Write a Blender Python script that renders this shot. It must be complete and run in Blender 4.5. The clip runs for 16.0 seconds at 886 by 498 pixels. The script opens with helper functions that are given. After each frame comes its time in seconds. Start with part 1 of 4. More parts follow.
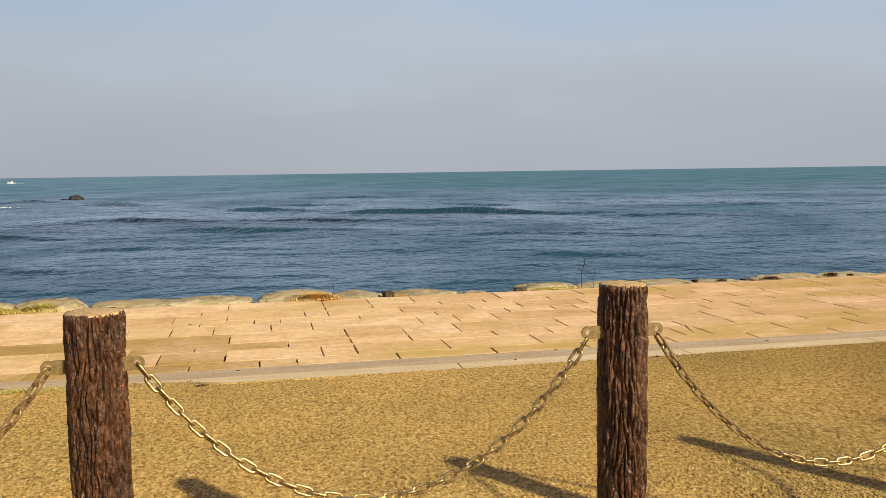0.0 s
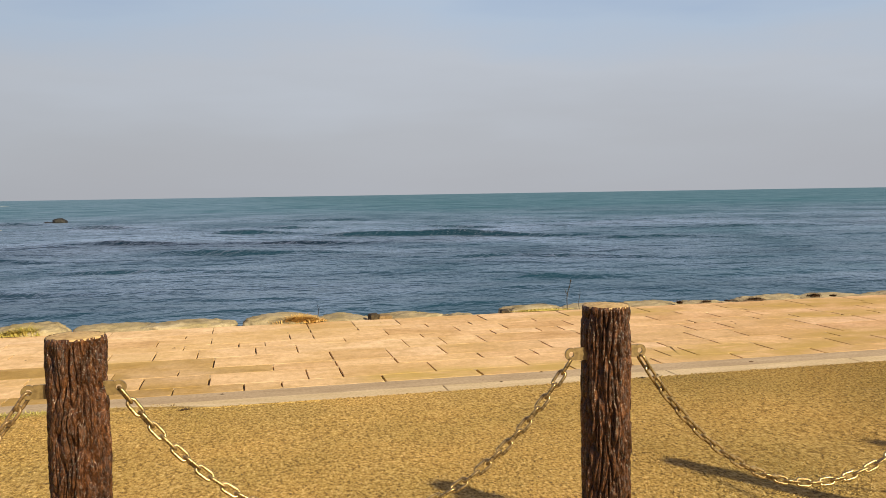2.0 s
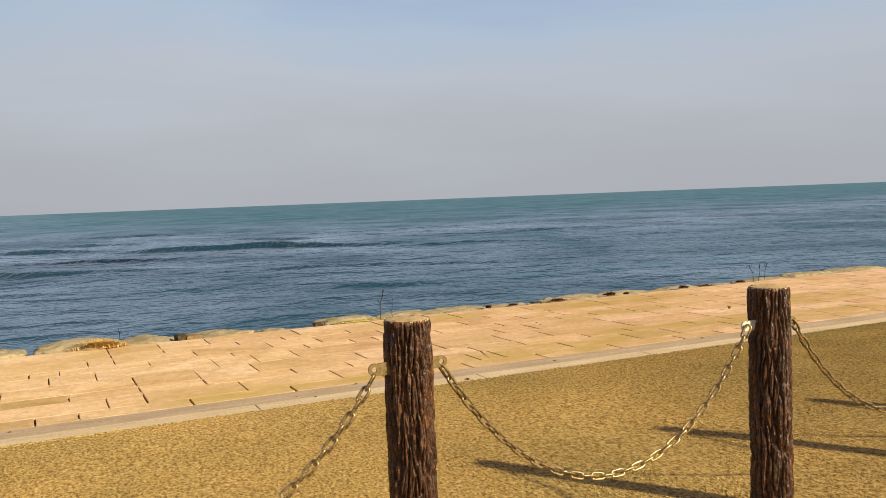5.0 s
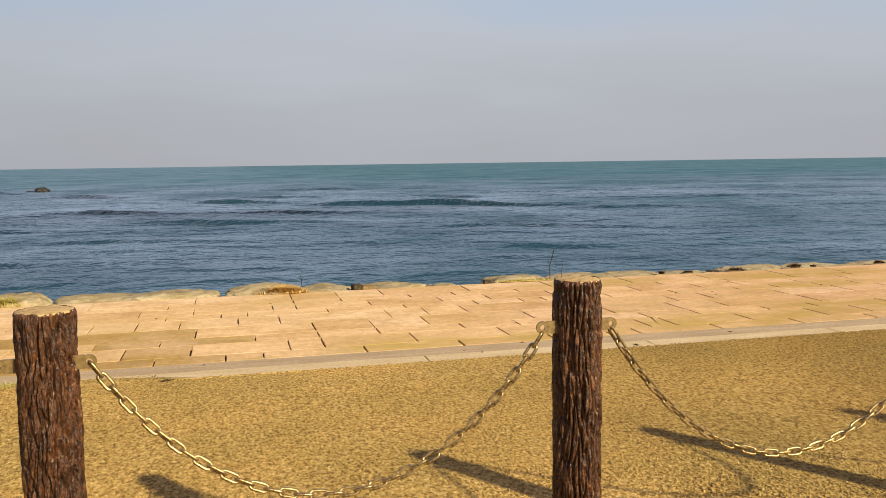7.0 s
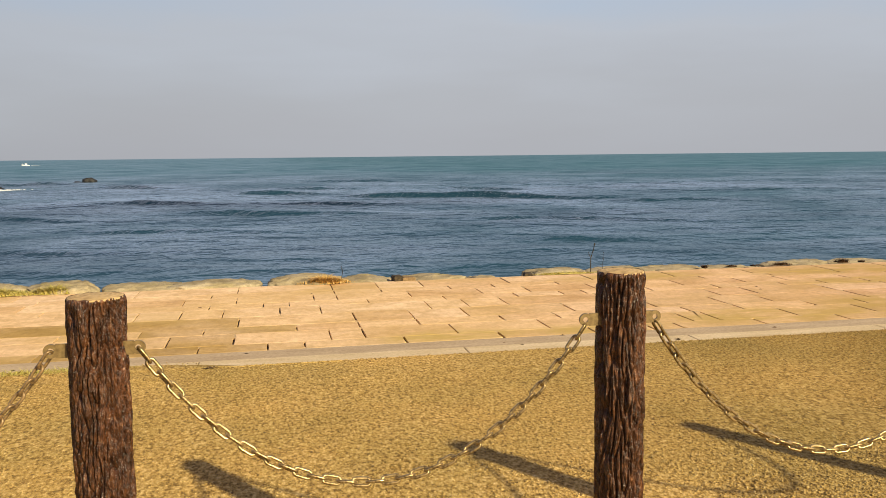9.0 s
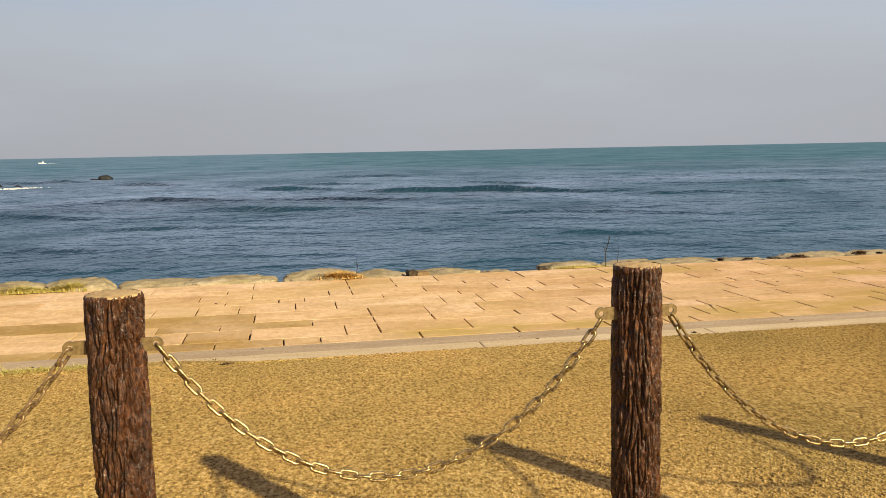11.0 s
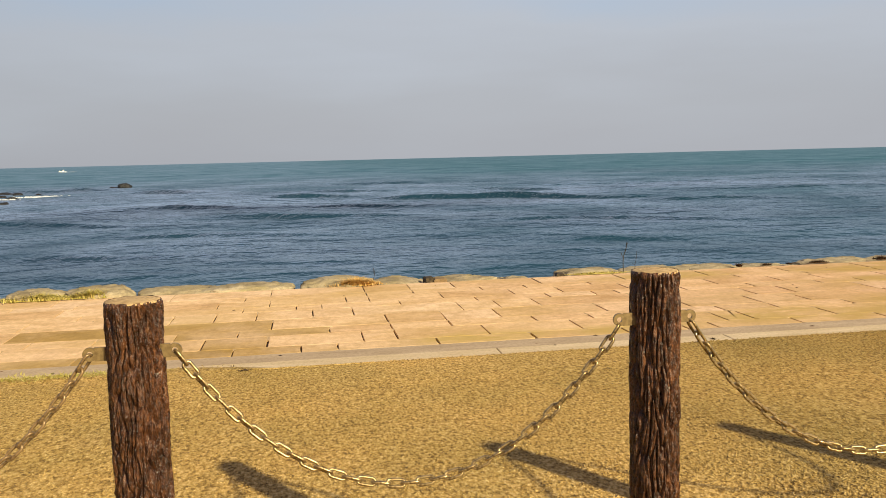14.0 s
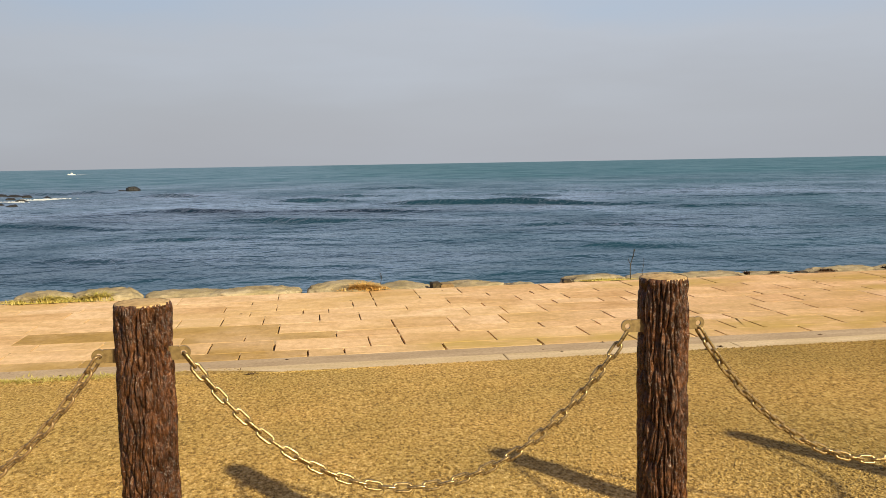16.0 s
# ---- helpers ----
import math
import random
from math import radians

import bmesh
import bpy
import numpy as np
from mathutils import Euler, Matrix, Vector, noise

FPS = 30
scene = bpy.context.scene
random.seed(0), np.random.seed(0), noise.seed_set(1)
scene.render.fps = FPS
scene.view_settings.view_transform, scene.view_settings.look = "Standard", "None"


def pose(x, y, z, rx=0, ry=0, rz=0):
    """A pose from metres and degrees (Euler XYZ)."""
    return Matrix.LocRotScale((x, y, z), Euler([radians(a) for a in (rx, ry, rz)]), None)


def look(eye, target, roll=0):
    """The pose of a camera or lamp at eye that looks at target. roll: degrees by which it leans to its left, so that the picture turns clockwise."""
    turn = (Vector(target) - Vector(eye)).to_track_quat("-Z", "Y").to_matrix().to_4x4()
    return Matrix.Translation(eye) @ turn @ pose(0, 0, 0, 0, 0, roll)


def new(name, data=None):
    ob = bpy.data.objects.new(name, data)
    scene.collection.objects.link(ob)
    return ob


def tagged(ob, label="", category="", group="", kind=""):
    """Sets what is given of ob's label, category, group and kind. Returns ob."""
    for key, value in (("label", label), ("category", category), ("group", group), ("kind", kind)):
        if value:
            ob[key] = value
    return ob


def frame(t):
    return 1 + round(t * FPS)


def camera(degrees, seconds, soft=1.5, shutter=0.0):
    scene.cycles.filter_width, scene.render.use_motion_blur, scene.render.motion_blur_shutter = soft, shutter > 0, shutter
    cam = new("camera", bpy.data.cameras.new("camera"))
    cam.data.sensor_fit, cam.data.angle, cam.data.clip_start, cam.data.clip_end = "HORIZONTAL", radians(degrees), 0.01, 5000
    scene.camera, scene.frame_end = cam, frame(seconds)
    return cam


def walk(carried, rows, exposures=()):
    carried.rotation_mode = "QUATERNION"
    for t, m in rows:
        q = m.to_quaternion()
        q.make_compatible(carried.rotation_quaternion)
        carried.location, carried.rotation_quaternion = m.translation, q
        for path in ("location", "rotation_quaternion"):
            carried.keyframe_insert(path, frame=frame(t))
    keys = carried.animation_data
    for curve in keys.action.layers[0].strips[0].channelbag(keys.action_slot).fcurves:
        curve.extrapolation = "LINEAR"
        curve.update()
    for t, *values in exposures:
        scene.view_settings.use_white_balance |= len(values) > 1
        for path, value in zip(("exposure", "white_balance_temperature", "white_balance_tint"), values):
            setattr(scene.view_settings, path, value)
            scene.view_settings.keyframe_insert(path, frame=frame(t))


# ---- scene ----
cam = camera(54.6, 16.0, soft=0.8)
PATH = [
    (0, (0.021, 0.057, 1.494), (0.438, 2.005, 1.314), -0.8),
    (0.5, (0.023, 0.055, 1.496), (0.448, 2.002, 1.319), -1.2),
    (1, (0.025, 0.055, 1.495), (0.443, 2.004, 1.326), -1.5),
    (1.5, (0.026, 0.049, 1.497), (0.44, 1.999, 1.336), -1.5),
    (2, (0.026, 0.048, 1.495), (0.476, 1.992, 1.366), -0.9),
    (2.5, (0.035, 0.047, 1.496), (0.549, 1.976, 1.377), -0.6),
    (3, (0.044, 0.044, 1.498), (0.629, 1.952, 1.369), -0.6),
    (3.5, (0.055, 0.044, 1.503), (0.702, 1.932, 1.37), -1.2),
    (3.7, (0.062, 0.052, 1.505), (0.75, 1.924, 1.36), -1.2),
    (4.1, (0.064, 0.049, 1.508), (0.825, 1.893, 1.362), -1.6),
    (4.5, (0.065, 0.045, 1.51), (0.889, 1.864, 1.377), -1.9),
    (4.9, (0.067, 0.042, 1.512), (0.924, 1.846, 1.393), -2.2),
    (5.3, (0.068, 0.039, 1.515), (0.914, 1.848, 1.398), -2.3),
    (5.6, (0.07, 0.037, 1.517), (0.867, 1.867, 1.389), -2.2),
    (5.8, (0.071, 0.035, 1.518), (0.81, 1.888, 1.374), -2.2),
    (6, (0.065, 0.028, 1.517), (0.726, 1.909, 1.349), -1.9),
    (6.5, (0.068, 0.039, 1.51), (0.607, 1.956, 1.321), -1.3),
    (7, (0.062, 0.038, 1.506), (0.541, 1.969, 1.306), -0.8),
    (7.5, (0.057, 0.035, 1.504), (0.502, 1.975, 1.306), -0.4),
    (8, (0.056, 0.036, 1.504), (0.474, 1.982, 1.306), -0.5),
    (8.5, (0.054, 0.039, 1.503), (0.455, 1.987, 1.293), -0.6),
    (9, (0.052, 0.038, 1.502), (0.441, 1.988, 1.285), -0.6),
    (11.5, (0.05, 0.038, 1.504), (0.403, 1.993, 1.274), -1.2),
    (12, (0.051, 0.037, 1.503), (0.402, 1.993, 1.274), -1.2),
    (12.5, (0.049, 0.038, 1.502), (0.388, 1.996, 1.276), -1.2),
    (13, (0.048, 0.036, 1.502), (0.371, 1.997, 1.28), -1.2),
    (13.5, (0.048, 0.037, 1.502), (0.365, 2.0, 1.285), -1.3),
    (14, (0.049, 0.038, 1.502), (0.367, 2.001, 1.289), -1.4),
    (14.5, (0.048, 0.037, 1.502), (0.363, 2.001, 1.29), -1.3),
    (15, (0.047, 0.037, 1.502), (0.356, 2.001, 1.291), -1.3),
    (15.5, (0.046, 0.036, 1.502), (0.35, 2.002, 1.301), -1.2),
    (16, (0.044, 0.036, 1.501), (0.347, 2.003, 1.301), -1.0),
]
walk(cam, [(t, look(eye, target, roll)) for t, eye, target, roll in PATH], [(0, 0.61, 6300, 9), (1.5, 0.62, 6560, 10.5), (2.5, 0.62, 6500, 10), (5.8, 0.62, 6500, 10), (7.5, 0.62, 6580, 10.5), (13, 0.62, 6560, 10), (16, 0.62, 6500, 10)])

# ---- light ----
SUN_FROM = Vector((1.32, -2.12, 1.18))
world = bpy.data.worlds.new("world")
scene.world = world
world.use_nodes = True
wn, wl = world.node_tree.nodes, world.node_tree.links
wn.clear()
w_out = wn.new("ShaderNodeOutputWorld")
w_sky = wn.new("ShaderNodeTexSky")
w_sky.sky_type, w_sky.sun_disc = "NISHITA", False
w_sky.sun_elevation = math.asin(SUN_FROM.normalized().z)
w_sky.sun_rotation = math.atan2(SUN_FROM.x, SUN_FROM.y)
w_sky.air_density, w_sky.dust_density = 1.2, 2.0
w_bg = wn.new("ShaderNodeBackground")
w_bg.inputs[1].default_value = 0.05
wl.new(w_sky.outputs[0], w_bg.inputs[0])
# hazy veil over the sea, thinning out upwards
w_tc = wn.new("ShaderNodeTexCoord")
w_sep = wn.new("ShaderNodeSeparateXYZ")
wl.new(w_tc.outputs["Generated"], w_sep.inputs[0])
w_ramp = wn.new("ShaderNodeValToRGB")
cr = w_ramp.color_ramp
cr.elements[0].position, cr.elements[0].color = 0.0, (0.283, 0.294, 0.320, 1)
cr.elements[1].position, cr.elements[1].color = 0.5, (0.208, 0.180, 0.228, 1)
for pos, col in ((0.06, (0.294, 0.309, 0.339, 1)), (0.13, (0.322, 0.346, 0.387, 1)), (0.2, (0.285, 0.345, 0.428, 1)), (0.3, (0.20, 0.275, 0.405, 1))):
    e = cr.elements.new(pos)
    e.color = col
w_map = wn.new("ShaderNodeMapping")
w_map.inputs["Scale"].default_value = (2.2, 2.2, 11.0)
wl.new(w_tc.outputs["Generated"], w_map.inputs[0])
w_noise = wn.new("ShaderNodeTexNoise")
w_noise.inputs["Scale"].default_value, w_noise.inputs["Detail"].default_value = 1.3, 4.0
wl.new(w_map.outputs[0], w_noise.inputs["Vector"])
# the haze layers sway a little with the thin cloud
w_off = wn.new("ShaderNodeMath")
w_off.operation, w_off.inputs[1].default_value, w_off.inputs[2].default_value = "MULTIPLY_ADD", 0.17, -0.085
wl.new(w_noise.outputs["Fac"], w_off.inputs[0])
w_add = wn.new("ShaderNodeMath")
w_add.operation = "MULTIPLY_ADD"
wl.new(w_sep.outputs[2], w_add.inputs[1])
w_add.inputs[0].default_value = 1.0
wl.new(w_off.outputs[0], w_add.inputs[2])
wl.new(w_add.outputs[0], w_ramp.inputs[0])
w_haze = wn.new("ShaderNodeBackground")
# the veil is a little thicker and brighter out to sea than along the shore
w_along = wn.new("ShaderNodeMapRange")
w_along.inputs[1].default_value, w_along.inputs[2].default_value = -0.35, 0.75
wl.new(w_sep.outputs[0], w_along.inputs[0])
w_side = wn.new("ShaderNodeValToRGB")
for e, (pos, v) in zip((w_side.color_ramp.elements[0], w_side.color_ramp.elements[1], w_side.color_ramp.elements.new(0.5)), ((0.0, 0.93), (1.0, 0.73), (0.5, 1.03))):
    e.position, e.color = pos, (v, v, v, 1)
wl.new(w_along.outputs[0], w_side.inputs[0])
w_tone = wn.new("ShaderNodeMix")
w_tone.data_type, w_tone.blend_type = "RGBA", "MULTIPLY"
w_tone.inputs[0].default_value = 1.0
wl.new(w_ramp.outputs[0], w_tone.inputs[6])
wl.new(w_side.outputs[0], w_tone.inputs[7])
wl.new(w_tone.outputs[2], w_haze.inputs[0])
w_haze.inputs[1].default_value = 1.0
w_fac = wn.new("ShaderNodeMapRange")
w_fac.interpolation_type = "SMOOTHSTEP"
for i, v in ((1, 0.20), (2, 0.60), (3, 0.95), (4, 0.85)):
    w_fac.inputs[i].default_value = v
wl.new(w_sep.outputs[2], w_fac.inputs[0])
w_mix = wn.new("ShaderNodeMixShader")
wl.new(w_fac.outputs[0], w_mix.inputs[0])
wl.new(w_bg.outputs[0], w_mix.inputs[1])
wl.new(w_haze.outputs[0], w_mix.inputs[2])
wl.new(w_mix.outputs[0], w_out.inputs[0])

sun = new("sun", bpy.data.lights.new("sun", "SUN"))
sun.data.energy, sun.data.angle, sun.data.color = 4.7, radians(0.9), (0.97, 0.84, 0.53)
sun.matrix_world = look(SUN_FROM * 10, (0, 0, 0))


# ---- materials ----
class Mat:
    """A node material with short calls for the usual nodes."""

    def __init__(self, name, rough=0.8, metal=0.0, spec=0.5):
        self.m = bpy.data.materials.new(name)
        self.m.use_nodes = True
        self.n, self.l = self.m.node_tree.nodes, self.m.node_tree.links
        self.b = self.n["Principled BSDF"]
        self.b.inputs["Roughness"].default_value = rough
        self.b.inputs["Metallic"].default_value = metal
        self.b.inputs["Specular IOR Level"].default_value = spec
        self.tc = self.n.new("ShaderNodeTexCoord")

    def link(self, a, b):
        self.l.new(a, b)

    def coord(self, scale=(1, 1, 1), space="Object", turn=0.0):
        mp = self.n.new("ShaderNodeMapping")
        mp.inputs["Scale"].default_value = scale
        mp.inputs["Rotation"].default_value = (0, 0, turn)
        self.link(self.tc.outputs[space], mp.inputs[0])
        return mp.outputs[0]

    def world_coord(self, scale=(1, 1, 1)):
        g = self.n.new("ShaderNodeNewGeometry")
        mp = self.n.new("ShaderNodeMapping")
        mp.inputs["Scale"].default_value = scale
        self.link(g.outputs["Position"], mp.inputs[0])
        return mp.outputs[0]

    def noise(self, vec, scale, detail=4.0, rough=0.55, warp=0.0):
        t = self.n.new("ShaderNodeTexNoise")
        t.inputs["Scale"].default_value, t.inputs["Detail"].default_value = scale, detail
        t.inputs["Roughness"].default_value, t.inputs["Distortion"].default_value = rough, warp
        self.link(vec, t.inputs["Vector"])
        return t.outputs["Fac"]

    def voronoi(self, vec, scale, out="Color", feature="F1"):
        t = self.n.new("ShaderNodeTexVoronoi")
        t.feature = feature
        t.inputs["Scale"].default_value = scale
        self.link(vec, t.inputs["Vector"])
        return t.outputs[out]

    def random(self):
        return self.n.new("ShaderNodeObjectInfo").outputs["Random"]

    def island(self):
        return self.n.new("ShaderNodeNewGeometry").outputs["Random Per Island"]

    def ramp(self, fac, *stops):
        r = self.n.new("ShaderNodeValToRGB")
        c = r.color_ramp
        while len(c.elements) < len(stops):
            c.elements.new(0.5)
        for e, (p, col) in zip(c.elements, stops):
            e.position = p
            e.color = (*col, 1) if not isinstance(col, float) else (col, col, col, 1)
        self.link(fac, r.inputs[0])
        return r.outputs[0]

    def mix(self, fac, a, b, kind="MIX"):
        x = self.n.new("ShaderNodeMix")
        x.data_type, x.blend_type = "RGBA", kind
        for v, i in ((fac, 0), (a, 6), (b, 7)):
            if isinstance(v, (int, float)):
                x.inputs[i].default_value = v
            elif isinstance(v, tuple):
                x.inputs[i].default_value = (*v, 1)
            else:
                self.link(v, x.inputs[i])
        return x.outputs[2]

    def math(self, op, a, b=0.0, c=0.0):
        x = self.n.new("ShaderNodeMath")
        x.operation = op
        for v, i in ((a, 0), (b, 1), (c, 2)):
            if isinstance(v, (int, float)):
                x.inputs[i].default_value = v
            else:
                self.link(v, x.inputs[i])
        return x.outputs[0]

    def tone_along(self, tone=(0.60, 0.59, 0.46)):
        """A duller tone that sets in unevenly further along the path."""
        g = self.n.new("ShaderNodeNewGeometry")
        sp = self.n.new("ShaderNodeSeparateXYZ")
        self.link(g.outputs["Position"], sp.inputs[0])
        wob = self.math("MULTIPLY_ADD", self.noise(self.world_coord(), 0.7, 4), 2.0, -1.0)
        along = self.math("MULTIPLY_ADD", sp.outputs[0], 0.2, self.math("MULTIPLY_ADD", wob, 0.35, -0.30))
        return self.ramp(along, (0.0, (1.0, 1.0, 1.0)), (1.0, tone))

    def spot(self, cx, cy, rx, ry):
        """A patch on the ground: 1 at its middle, fading to 0 at its rim."""
        g = self.n.new("ShaderNodeNewGeometry")
        mp = self.n.new("ShaderNodeMapping")
        mp.vector_type = "TEXTURE"
        mp.inputs["Location"].default_value, mp.inputs["Scale"].default_value = (cx, cy, 0), (rx * 1.4, ry * 1.4, 10)
        self.link(g.outputs["Position"], mp.inputs[0])
        t = self.n.new("ShaderNodeTexGradient")
        t.gradient_type = "SPHERICAL"
        self.link(mp.outputs[0], t.inputs[0])
        return self.math("MINIMUM", self.math("MULTIPLY", t.outputs["Fac"], 2.0), 1.0)

    def color(self, c):
        if isinstance(c, tuple):
            self.b.inputs["Base Color"].default_value = (*c, 1)
        else:
            self.link(c, self.b.inputs["Base Color"])
        return self

    def rough(self, r):
        self.link(r, self.b.inputs["Roughness"])
        return self

    def bump(self, h, dist, strength=1.0, after=None):
        x = self.n.new("ShaderNodeBump")
        x.inputs["Strength"].default_value, x.inputs["Distance"].default_value = strength, dist
        self.link(h, x.inputs["Height"])
        if after is not None:
            self.link(after, x.inputs["Normal"])
        self.link(x.outputs[0], self.b.inputs["Normal"])
        return x.outputs[0]


def gravel_material():
    """Packed ochre grit between the loose stones."""
    m = Mat("packed_gravel", 0.9, spec=0.2)
    p = m.world_coord()
    grain = m.math("MULTIPLY_ADD", m.noise(m.world_coord((1.0, 0.6, 1)), 60.0, 3, 0.6), 1.95, m.math("MULTIPLY_ADD", m.noise(p, 24.0, 3, 0.6), 0.7, m.math("MULTIPLY_ADD", m.voronoi(p, 80.0), 0.15, -0.905)))
    tone = m.ramp(grain, (0.18, (0.22, 0.132, 0.042)), (0.42, (0.43, 0.28, 0.085)), (0.62, (0.57, 0.39, 0.14)), (0.86, (0.73, 0.54, 0.25)))
    big = m.ramp(m.noise(p, 0.9, 5), (0.3, (0.76, 0.77, 0.70)), (0.7, (1.02, 0.96, 0.90)))
    big = m.mix(1.0, big, m.tone_along(), "MULTIPLY")
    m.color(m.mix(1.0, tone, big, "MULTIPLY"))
    n = m.bump(m.voronoi(p, 95.0, "Distance"), 0.006, 0.8)
    m.bump(m.noise(p, 6.0, 3), 0.03, 0.5, n)
    return m.m


def pebble_material():
    m = Mat("ochre_pebbles", 0.62, spec=0.35)
    r = m.math("MULTIPLY_ADD", m.noise(m.world_coord((1.0, 0.6, 1)), 60.0, 3, 0.6), 1.95, m.math("MULTIPLY_ADD", m.noise(m.world_coord(), 24.0, 3, 0.6), 0.7, m.math("MULTIPLY_ADD", m.island(), 0.26, -0.95)))
    tone = m.ramp(r, (0.12, (0.13, 0.078, 0.03)), (0.36, (0.36, 0.238, 0.075)), (0.58, (0.54, 0.375, 0.13)), (0.8, (0.67, 0.485, 0.205)), (0.98, (0.80, 0.63, 0.34)))
    p = m.world_coord()
    big = m.ramp(m.noise(p, 0.9, 5), (0.3, (0.76, 0.77, 0.70)), (0.7, (1.02, 0.96, 0.90)))
    big = m.mix(1.0, big, m.tone_along(), "MULTIPLY")
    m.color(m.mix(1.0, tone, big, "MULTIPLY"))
    return m.m


def stone_material(name, dark, mid, light, stain, soil=0.65):
    """Dressed sandstone: tone by slab, blotches, dirt in soft drifts, fine pits."""
    m = Mat(name, 0.85, spec=0.2)
    p = m.world_coord()
    slab = m.ramp(m.random(), (0.0, dark), (0.35, mid), (0.65, mid), (1.0, light))
    blot = m.ramp(m.noise(m.world_coord((0.7, 1.2, 1)), 2.6, 6, 0.72, 0.4), (0.36, stain), (0.60, (1.07, 1.04, 1.02)))
    col = m.mix(1.0, slab, blot, "MULTIPLY")
    pink = m.ramp(m.noise(p, 0.9, 4, 0.6), (0.45, 0.0), (0.7, 0.5))
    col = m.mix(pink, col, (0.80, 0.572, 0.385))
    grain = m.ramp(m.noise(m.world_coord((1.0, 0.6, 1)), 17, 5, 0.75), (0.30, (0.80, 0.76, 0.70)), (0.62, (1.07, 1.06, 1.06)))
    col = m.mix(1.0, col, grain, "MULTIPLY")
    flake = m.ramp(m.noise(m.world_coord((0.55, 1.5, 1)), 5.5, 5, 0.7, 0.6), (0.55, (1.0, 1.0, 1.0)), (0.66, (1.10, 1.10, 1.12)))
    col = m.mix(1.0, col, flake, "MULTIPLY")
    drift = m.ramp(m.noise(m.world_coord((0.5, 0.9, 0.9)), 0.9, 6, 0.62, 0.3), (0.49, 0.0), (0.70, soil))
    col = m.mix(drift, col, (0.56, 0.3785, 0.1432))
    # yellow-brown moss and soil that has spread over groups of slabs
    moss = 0.0
    for cx, cy, rx, ry in ((4.7, 7.15, 1.2, 0.36), (1.5, 6.95, 0.55, 0.22), (7.3, 9.8, 1.3, 0.35), (6.2, 7.5, 0.7, 0.4), (2.9, 6.95, 0.6, 0.2), (7.2, 7.5, 1.1, 0.3), (9.5, 8.3, 1.2, 0.35), (4.4, 9.9, 0.9, 0.25), (6.9, 8.9, 0.8, 0.25), (8.4, 7.2, 1.2, 0.3)):
        moss = m.math("MAXIMUM", moss, m.spot(cx, cy, rx, ry))
    moss = m.math("MULTIPLY", moss, m.ramp(m.noise(m.world_coord((0.6, 1.3, 1)), 3.2, 5, 0.65, 0.5), (0.36, 0.25), (0.56, 1.0)))
    col = m.mix(m.math("MULTIPLY", moss, 0.85), col, (0.50, 0.35, 0.105))
    m.color(m.mix(1.0, col, m.tone_along((0.93, 0.88, 0.91)), "MULTIPLY"))
    n = m.bump(m.noise(p, 7, 5, 0.55), 0.012, 0.6)
    m.bump(m.noise(p, 110, 4, 0.7), 0.002, 0.7, n)
    return m.m


def concrete_material(name, a, b, spots):
    m = Mat(name, 0.88, spec=0.25)
    p = m.world_coord()
    col = m.ramp(m.noise(m.world_coord((0.6, 2.5, 1)), 2.2, 6, 0.6), (0.35, a), (0.65, b))
    sp = m.ramp(m.noise(p, 38, 5, 0.75), (0.30, spots), (0.55, (1.0, 1.0, 1.0)))
    m.color(m.mix(1.0, col, sp, "MULTIPLY"))
    m.bump(m.noise(p, 70, 5, 0.7), 0.002, 0.6)
    return m.m


def boulder_material():
    m = Mat("weathered_boulder", 0.9, spec=0.2)
    p = m.world_coord()
    col = m.ramp(m.noise(p, 2.4, 6, 0.62), (0.32, (0.24, 0.19, 0.11)), (0.5, (0.36, 0.293, 0.185)), (0.68, (0.46, 0.385, 0.27)))
    lich = m.ramp(m.noise(p, 5.0, 5, 0.6), (0.55, 0.0), (0.70, 0.4))
    col = m.mix(lich, col, (0.34, 0.2878, 0.1042))
    sp = m.ramp(m.noise(p, 45, 5, 0.75), (0.34, (0.74, 0.72, 0.68)), (0.55, (1.0, 1.0, 1.0)))
    m.color(m.mix(1.0, col, sp, "MULTIPLY"))
    n = m.bump(m.noise(p, 10, 5, 0.6), 0.022, 0.6)
    m.bump(m.noise(p, 90, 4, 0.7), 0.006, 0.6, n)
    return m.m


def dark_rock_material():
    m = Mat("wet_dark_rock", 0.55, spec=0.5)
    p = m.world_coord()
    m.color(m.ramp(m.noise(p, 3.0, 6, 0.65), (0.3, (0.008, 0.008, 0.009)), (0.6, (0.020, 0.019, 0.018)), (0.8, (0.032, 0.028, 0.024))))
    m.bump(m.noise(p, 6, 6, 0.7), 0.15, 0.8)
    return m.m


def bark_material():
    """Moulded imitation bark under a brown glaze."""
    m = Mat("glazed_brown_bark", 0.3, spec=0.5)
    p = m.coord((1, 1, 0.45))
    col = m.ramp(m.noise(p, 95, 6, 0.7, 0.6), (0.32, (0.011, 0.004, 0.002)), (0.46, (0.046, 0.017, 0.007)), (0.58, (0.115, 0.048, 0.020)), (0.74, (0.30, 0.160, 0.080)))
    wide = m.ramp(m.noise(m.coord((1, 1, 0.35)), 16, 4), (0.35, (0.50, 0.46, 0.43)), (0.65, (1.22, 1.12, 1.05)))
    m.color(m.mix(1.0, col, wide, "MULTIPLY"))
    m.rough(m.ramp(m.noise(m.coord((1, 1, 0.6)), 90, 4, 0.7), (0.40, 0.15), (0.62, 0.38)))
    n = m.bump(m.noise(p, 80, 4, 0.65, 0.5), 0.008, 1.0)
    m.bump(m.noise(m.coord((1, 1, 0.8)), 190, 3, 0.6), 0.004, 1.0, n)
    return m.m


